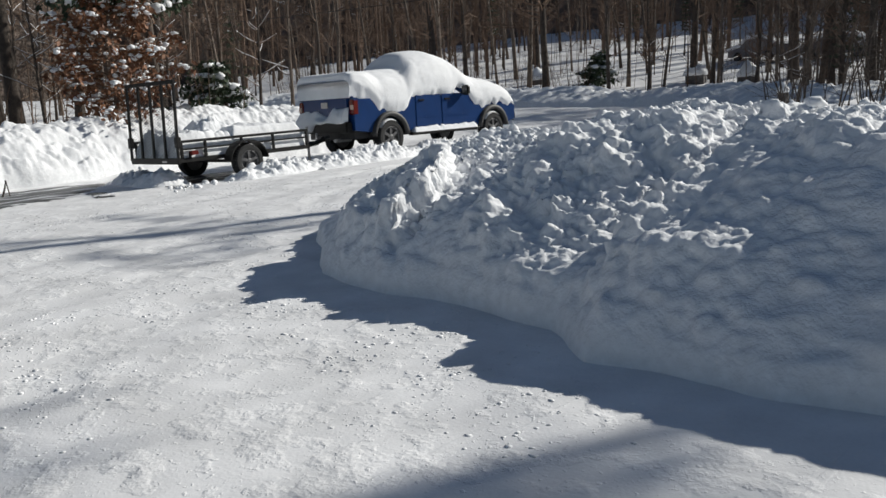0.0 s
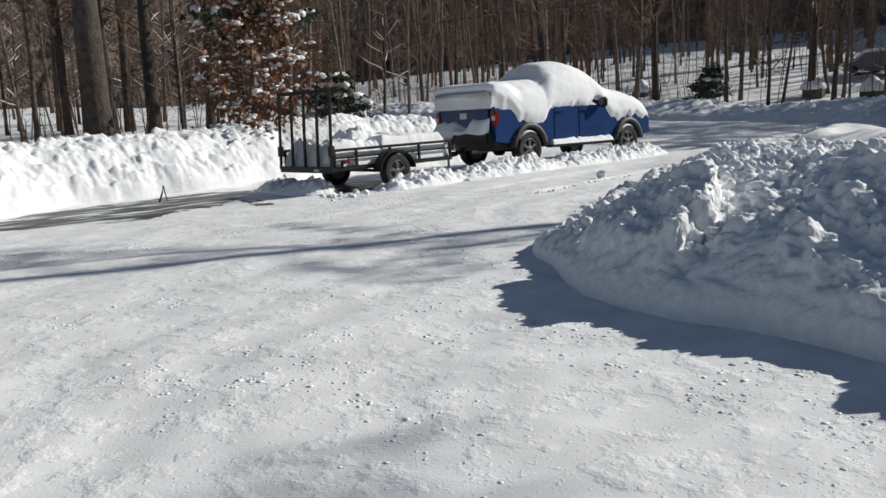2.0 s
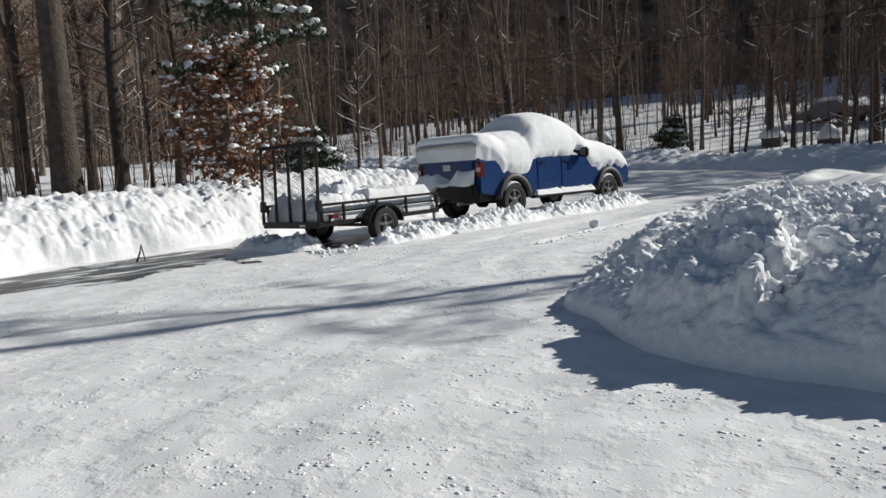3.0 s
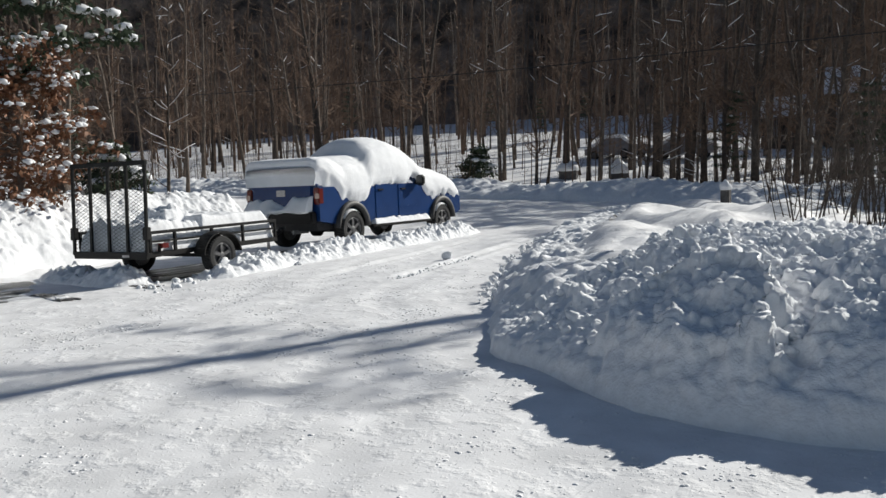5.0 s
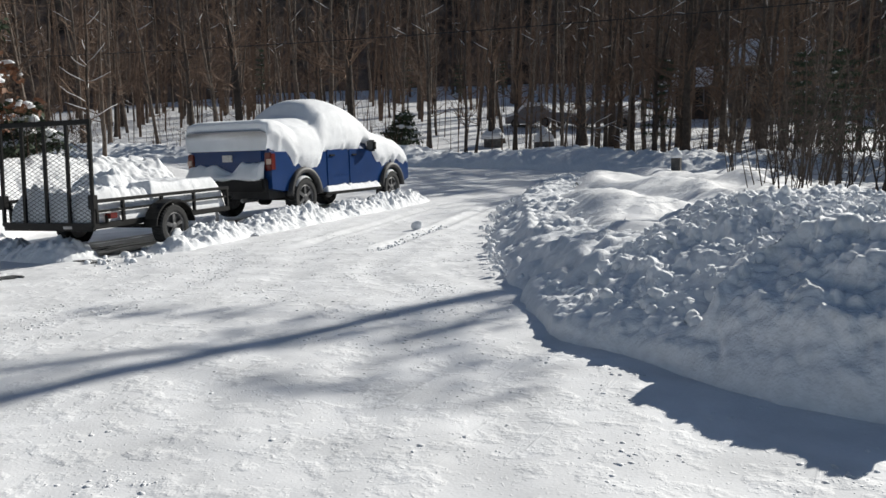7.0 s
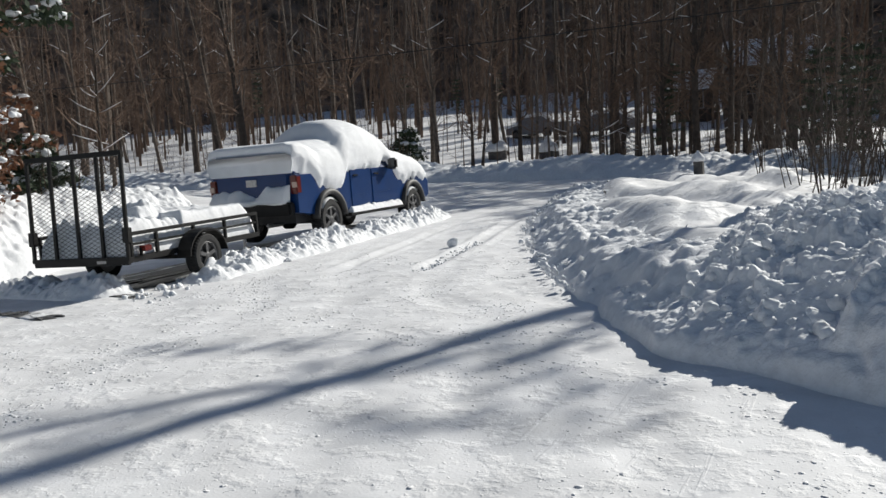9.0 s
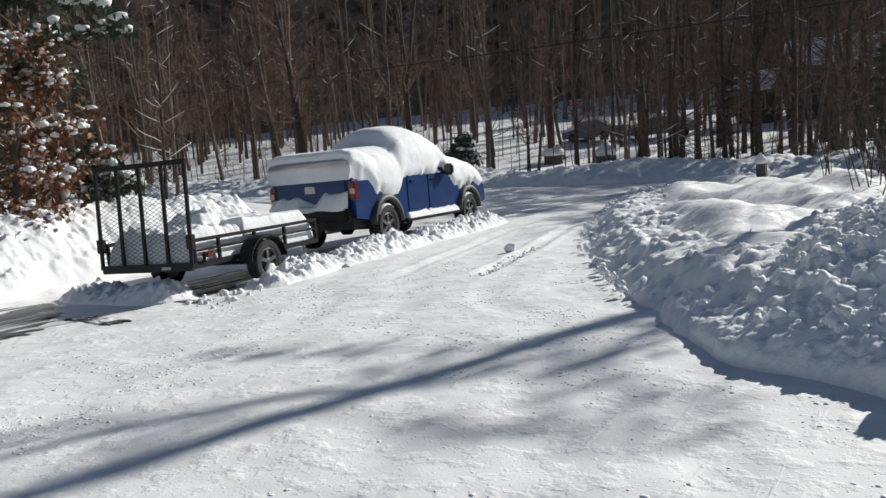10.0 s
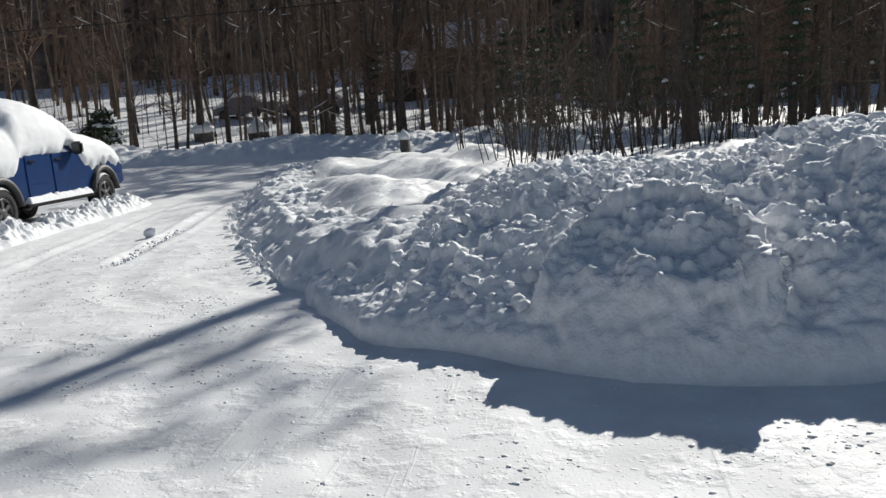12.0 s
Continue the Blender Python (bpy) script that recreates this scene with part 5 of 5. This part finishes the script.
for _ in range(600):
    x, y = rnd.uniform(-22, -5.8), rnd.uniform(-14, 2.0)
    if len(placed) < n_left + 40 and room(x, y, 1.25) and abs(x + 4.9) + abs(y + 4.3) > 2.0:
        plant(snowy if rnd.random() < 0.5 else TREES[rnd.randrange(5)], x, y, rnd.uniform(0.6, 0.9))
count = 0
for _ in range(14000):
    if count >= 200:
        break
    x, y = rnd.uniform(-62, 34), rnd.uniform(-16, 62)
    fe = float(far_edge_y(x))
    beyond = y > fe + 3.2 + max(0, (x + 3) * 0.12)
    left = x < -8.5 + 0.12 * (y - 0) and y < fe - 7 and y > -16
    right = x > 9.5 and 9 < y
    if not (beyond or left or right):
        continue
    far = math.hypot(x - 11, y + 13)
    if not room(x, y, 1.3 if far < 50 else 1.6):
        continue
    k = rnd.randrange(5)
    s = rnd.uniform(0.7, 1.1)
    if shaded(x, y, 14 * s) and rnd.random() < 0.80:
        s = rnd.uniform(0.40, 0.55)
        if shaded(x, y, 13.5 * s) and rnd.random() < 0.92:
            continue
    plant(PINES[rnd.randrange(2)] if (right and rnd.random() < 0.25) or rnd.random() < 0.06 else TREES[k], x, y, s)
    count += 1

# saplings and brush, and the depth of the wood behind
def thicket(name, spots, seed, label, h0, h1, r0, r1, twigs, mat_, lean=0.09):
    rn = random.Random(seed)
    bm = bmesh.new()
    for x, y in spots:
        h, r = rn.uniform(h0, h1), rn.uniform(r0, r1)
        z = gz(x, y)
        lx, ly = rn.uniform(-lean, lean) * h + 0.045 * h, rn.uniform(-lean, lean) * h
        mid = Vector((x + lx * 0.4 + rn.uniform(-0.05, 0.05), y + ly * 0.4, z + h * 0.5))
        top = Vector((x + lx, y + ly, z + h))
        tube(bm, [(x, y, z - 0.2), mid, top], [r, r * 0.75, r * 0.25], 4, cap=False)
        for _ in range(twigs):
            s = rn.uniform(0.12, 1)
            b = Vector((x, y, z)).lerp(top, s)
            a = rn.uniform(0, 6.283)
            ln = rn.uniform(0.25, 0.9) * (0.4 + h * 0.10)
            e = b + Vector((math.cos(a), math.sin(a), rn.uniform(-0.1, 1.0))) * ln
            tube(bm, [b, e], [r * 0.3, 0.003], 3, cap=False)
    return tagged(as_object(name, bm, mat_), label, "brush", kind="stuff")

def scatter(n, seed, test, xr, yr):
    rn = random.Random(seed)
    out = []
    while len(out) < n:
        x, y = rn.uniform(*xr), rn.uniform(*yr)
        if test(x, y):
            out.append((x, y))
    return out

beyond_ok = lambda x, y: y > float(far_edge_y(x)) + 3.5
thicket("saplings", scatter(330, 5, beyond_ok, (-45, 24), (14, 46)), 6, "thin bare saplings among the trunks", 0.8, 5.5, 0.010, 0.034, 9, TWIG, 0.16)
thicket("far_woods", scatter(650, 8, lambda x, y: beyond_ok(x, y) and math.hypot(x - 10, y + 13) > 52, (-120, 60), (20, 120)), 9, "distant dark leafless woods", 11, 18, 0.08, 0.20, 26, TWIG)
tufts = [(cx + rnd.gauss(0, 0.35), cy + rnd.gauss(0, 0.35)) for cx, cy in scatter(55, 21, lambda x, y: 2.6 < y - float(far_edge_y(x)) < 24, (-34, 12), (14, 40)) for _ in range(7)]
thicket("brush", tufts, 22, "low tangled brush between the trunks", 0.5, 1.9, 0.006, 0.014, 8, TWIG, 0.7)
fans = [(cx + rnd.gauss(0, 0.22), cy + rnd.gauss(0, 0.22)) for cx, cy, n in ((8.4, 4.6, 6), (9.2, 2.4, 6), (9.8, 1.0, 9), (10.5, 2.4, 11), (11.2, 3.4, 12), (9.0, 7.4, 6), (9.8, 6.0, 9), (10.4, 4.2, 10), (12.0, 4.6, 12), (12.8, 5.6, 12), (11.6, 6.6, 12), (13.8, 6.2, 12)) for _ in range(n)]
thicket("brush", fans, 13, "bare dark brush sticking out of the snow", 1.0, 3.4, 0.007, 0.020, 12, BARK_PINE, 0.42)
thicket("brush", scatter(280, 14, lambda x, y: y > 8.5 + max(0, 11 - x) * 0.8, (8.0, 28), (8.5, 18)), 15, "dark tangled undergrowth under the trees", 0.8, 3.6, 0.008, 0.024, 16, BARK_PINE, 0.5)
thicket("brush", scatter(120, 16, lambda x, y: True, (-14, -5.2), (-14, 1.5)), 17, "bare saplings and brush behind the bank", 0.6, 3.5, 0.008, 0.022, 10, TWIG, 0.3)

oak(stand(-4.62, -3.95, 30), 3.7, 21, "young oak holding rust-brown leaves under clumps of snow", 2.0, leaves=60, snow=0.9)
big = bare_tree("bare_tree", 31, 15, 0.34, 0.30, 26, 3.0, 4, BARK_PINE, TWIG, "broad dark pine trunk at the edge of the bank", snow=0.5)
big.matrix_world = stand(-4.5, -7.7, 0, 1.0, 5.0, math.pi / 2)
p3 = pine("pine_tree", 33, 9.5, 0.16, 0.34, 8, 2.9, "pine with snow-laden green boughs above the bank", snow=0.95, dens=30)
p3.matrix_world = stand(-5.6, -2.5, 40)
p4 = pine("pine_tree", 34, 2.0, 0.05, 0.06, 6, 1.1, "small snow-dusted evergreen beside the street", snow=0.5, dens=26)
p4.matrix_world = stand(-10.6, 24.0, 10)
p5 = pine("pine_tree", 35, 2.0, 0.05, 0.06, 6, 1.2, "young evergreen bent under snow behind the trailer", snow=0.7, dens=26)
p5.matrix_world = stand(-8.2, 0.6, 10)

# ---- small fixed things ----
def capped_post(x, y, w, h, cap_h, label, name="stone_pillar"):
    t = thing(name, pose(x, y, gz(x, y), 0, 0, rnd.uniform(-20, 20)), label, "pillar", "pillars by the street")
    part("shaft", boxes(((-w / 2, -w / 2, -0.3), (w / 2, w / 2, h)), bevel=0.03), STONE, t, "dark stone shaft")
    bm = bmesh.new()
    ring_disc(bm, [(h - 0.05, w * 0.62), (h + 0.02, w * 0.70), (h + cap_h * 0.3, w * 0.62), (h + cap_h * 0.7, w * 0.33), (h + cap_h * 0.93, w * 0.12), (h + cap_h, 0.02)], axis="z", sides=18)
    for v in bm.verts:
        v.co.x += 0.05 * w * math.sin(v.co.z * 9)
    part("snow_cap", bm, SNOW, t, "pointed cap of snow", smooth=True)
    return t
capped_post(-7.3, 28.2, 0.95, 0.45, 0.75, "low dark stone pillar under a pointed cap of snow")
capped_post(-4.4, 28.2, 0.80, 0.45, 0.80, "low dark stone pillar under a pointed cap of snow")
capped_post(-17.6, 27.5, 0.85, 0.30, 0.75, "low dark stone pillar under a pointed cap of snow")
capped_post(6.6, 8.0, 0.22, 0.36, 0.22, "slim dark post with a cap of snow by the yard", "marker_post")

# twig stick leaning by the bank
bm = bmesh.new()
tube(bm, [(0, 0, -0.05), (0.10, 0.05, 0.16), (0.16, 0.06, 0.30)], [0.02, 0.016, 0.01], 6)
tube(bm, [(0.16, 0.06, 0.30), (0.30, 0.06, 0.02)], [0.012, 0.01], 5)
st = as_object("broken_stick", bm, BARK)
st.matrix_world = pose(-0.75, -7.95, gz(-0.75, -7.95) + 0.02)
tagged(st, "broken stick poking out at the foot of the bank", "stick")

# overhead cable along the street
bm = bmesh.new()
pts = [Vector((-60 + 100 * k / 24, 17.5 - 2.0 * k / 24, 8.6 - 3.4 * k / 24 - 1.1 * math.sin(math.pi * k / 24))) for k in range(25)]
tube(bm, pts, [0.018] * 25, 5)
tagged(as_object("overhead_cable", bm, CABLE), "thin black cable strung above the street", "cable")

# house among the trees
def house(m, label, L=11.0, D=7.0, H=2.8, R=2.4):
    t = thing("house", m, label, "house")
    part("wall", boxes(((-L / 2, -D / 2, -1.5), (L / 2, D / 2, H))), DARKWALL, t)
    bm = bmesh.new()
    prism(bm, [(-D / 2 - 0.4, H - 0.1), (0, H + R), (D / 2 + 0.4, H - 0.1), (0, H + R - 0.25)], -L / 2 - 0.4, L / 2 + 0.4)
    roof = part("roof", bm, STONE, t)
    bm = bmesh.new()
    prism(bm, [(-D / 2 - 0.42, H - 0.02), (0, H + R + 0.30), (D / 2 + 0.42, H - 0.02), (0, H + R + 0.02)], -L / 2 - 0.42, L / 2 + 0.42)
    part("roof_snow", bm, SNOW, roof, "snow on the roof")
    for x in (-L * 0.28, L * 0.22):
        w = part("window", boxes(((x - 0.5, -D / 2 - 0.05, 0.9), (x + 0.5, -D / 2 + 0.02, 2.2)), bevel=0.02), SIDING, t)
        part("pane", boxes(((x - 0.42, -D / 2 - 0.06, 0.98), (x + 0.42, -D / 2 - 0.052, 2.12))), GLASS, w)
    return t
house(pose(4.4, 50, 3.0, 0, 0, 15), "dark house with a snow-covered roof behind the trees", L=5.0, D=5.0, H=2.8, R=1.7)
house(pose(0.0, 47, 2.3, 0, 0, -12), "small grey shed with a snow-covered roof", L=2.2, D=2.4, H=2.2, R=1.1)

def parked_car(m, label):
    t = thing("parked_car", m, label, "car")
    out = [(-2.1, 0.35)] + arch(-1.3, 0.32, 0.36, math.pi, 0, 8) + arch(1.3, 0.32, 0.36, math.pi, 0, 8) + [(2.15, 0.35), (2.15, 0.75), (1.1, 0.95), (0.5, 1.38), (-1.0, 1.40), (-1.8, 0.95), (-2.1, 0.9)]
    part("body", prism(bmesh.new(), out, -0.85, 0.85), SIDING, t)
    for sx in (1, -1):
        for y in (-1.3, 1.3):
            wheel(t, sx * 0.78, y, 0.32, 0.32, 0.2, sx)
    s = [(-2.15, 0.92), (-1.85, 1.1), (-1.05, 1.60), (0.5, 1.58), (1.15, 1.12), (2.2, 0.9), (2.2, 0.74), (1.1, 0.93), (0.5, 1.36), (-1.0, 1.38), (-1.8, 0.93)]
    part("snow_cover", prism(bmesh.new(), s, -0.88, 0.88), SNOW, t, "thick snow on the car")
    return t
parked_car(pose(-8.6, 38.5, gz(-8.6, 38.5), 0, 0, 70), "grey parked car covered in snow among the trees")
parked_car(pose(-4.6, 39.5, gz(-4.6, 39.5), 0, 0, 100), "grey parked car covered in snow among the trees")

# the wooded hillside that closes the view
verts, faces = [], []
NA, NR = 260, 14
for k in range(NA + 1):
    a = radians(-125 + 215 * k / NA)
    for j in range(NR + 1):
        s = j / NR
        r = 105 + 26 * s + 5 * (float(fbm(np.array([k * 0.9 + 3]), np.array([j * 0.8 + 5]), 61, 3)[0]) - 0.5)
        top = 33 + 9 * float(fbm(np.array([k * 0.25 + 3]), np.array([4.0]), 62, 4)[0]) + 5 * float(fbm(np.array([k * 1.7 + 3]), np.array([9.0]), 63, 3)[0])
        verts.append((10 + r * math.sin(a), -12 + r * math.cos(a), -2 + (top + 2) * s))
for k in range(NA):
    for j in range(NR):
        v = k * (NR + 1) + j
        faces.append((v, v + NR + 1, v + NR + 2, v + 1))
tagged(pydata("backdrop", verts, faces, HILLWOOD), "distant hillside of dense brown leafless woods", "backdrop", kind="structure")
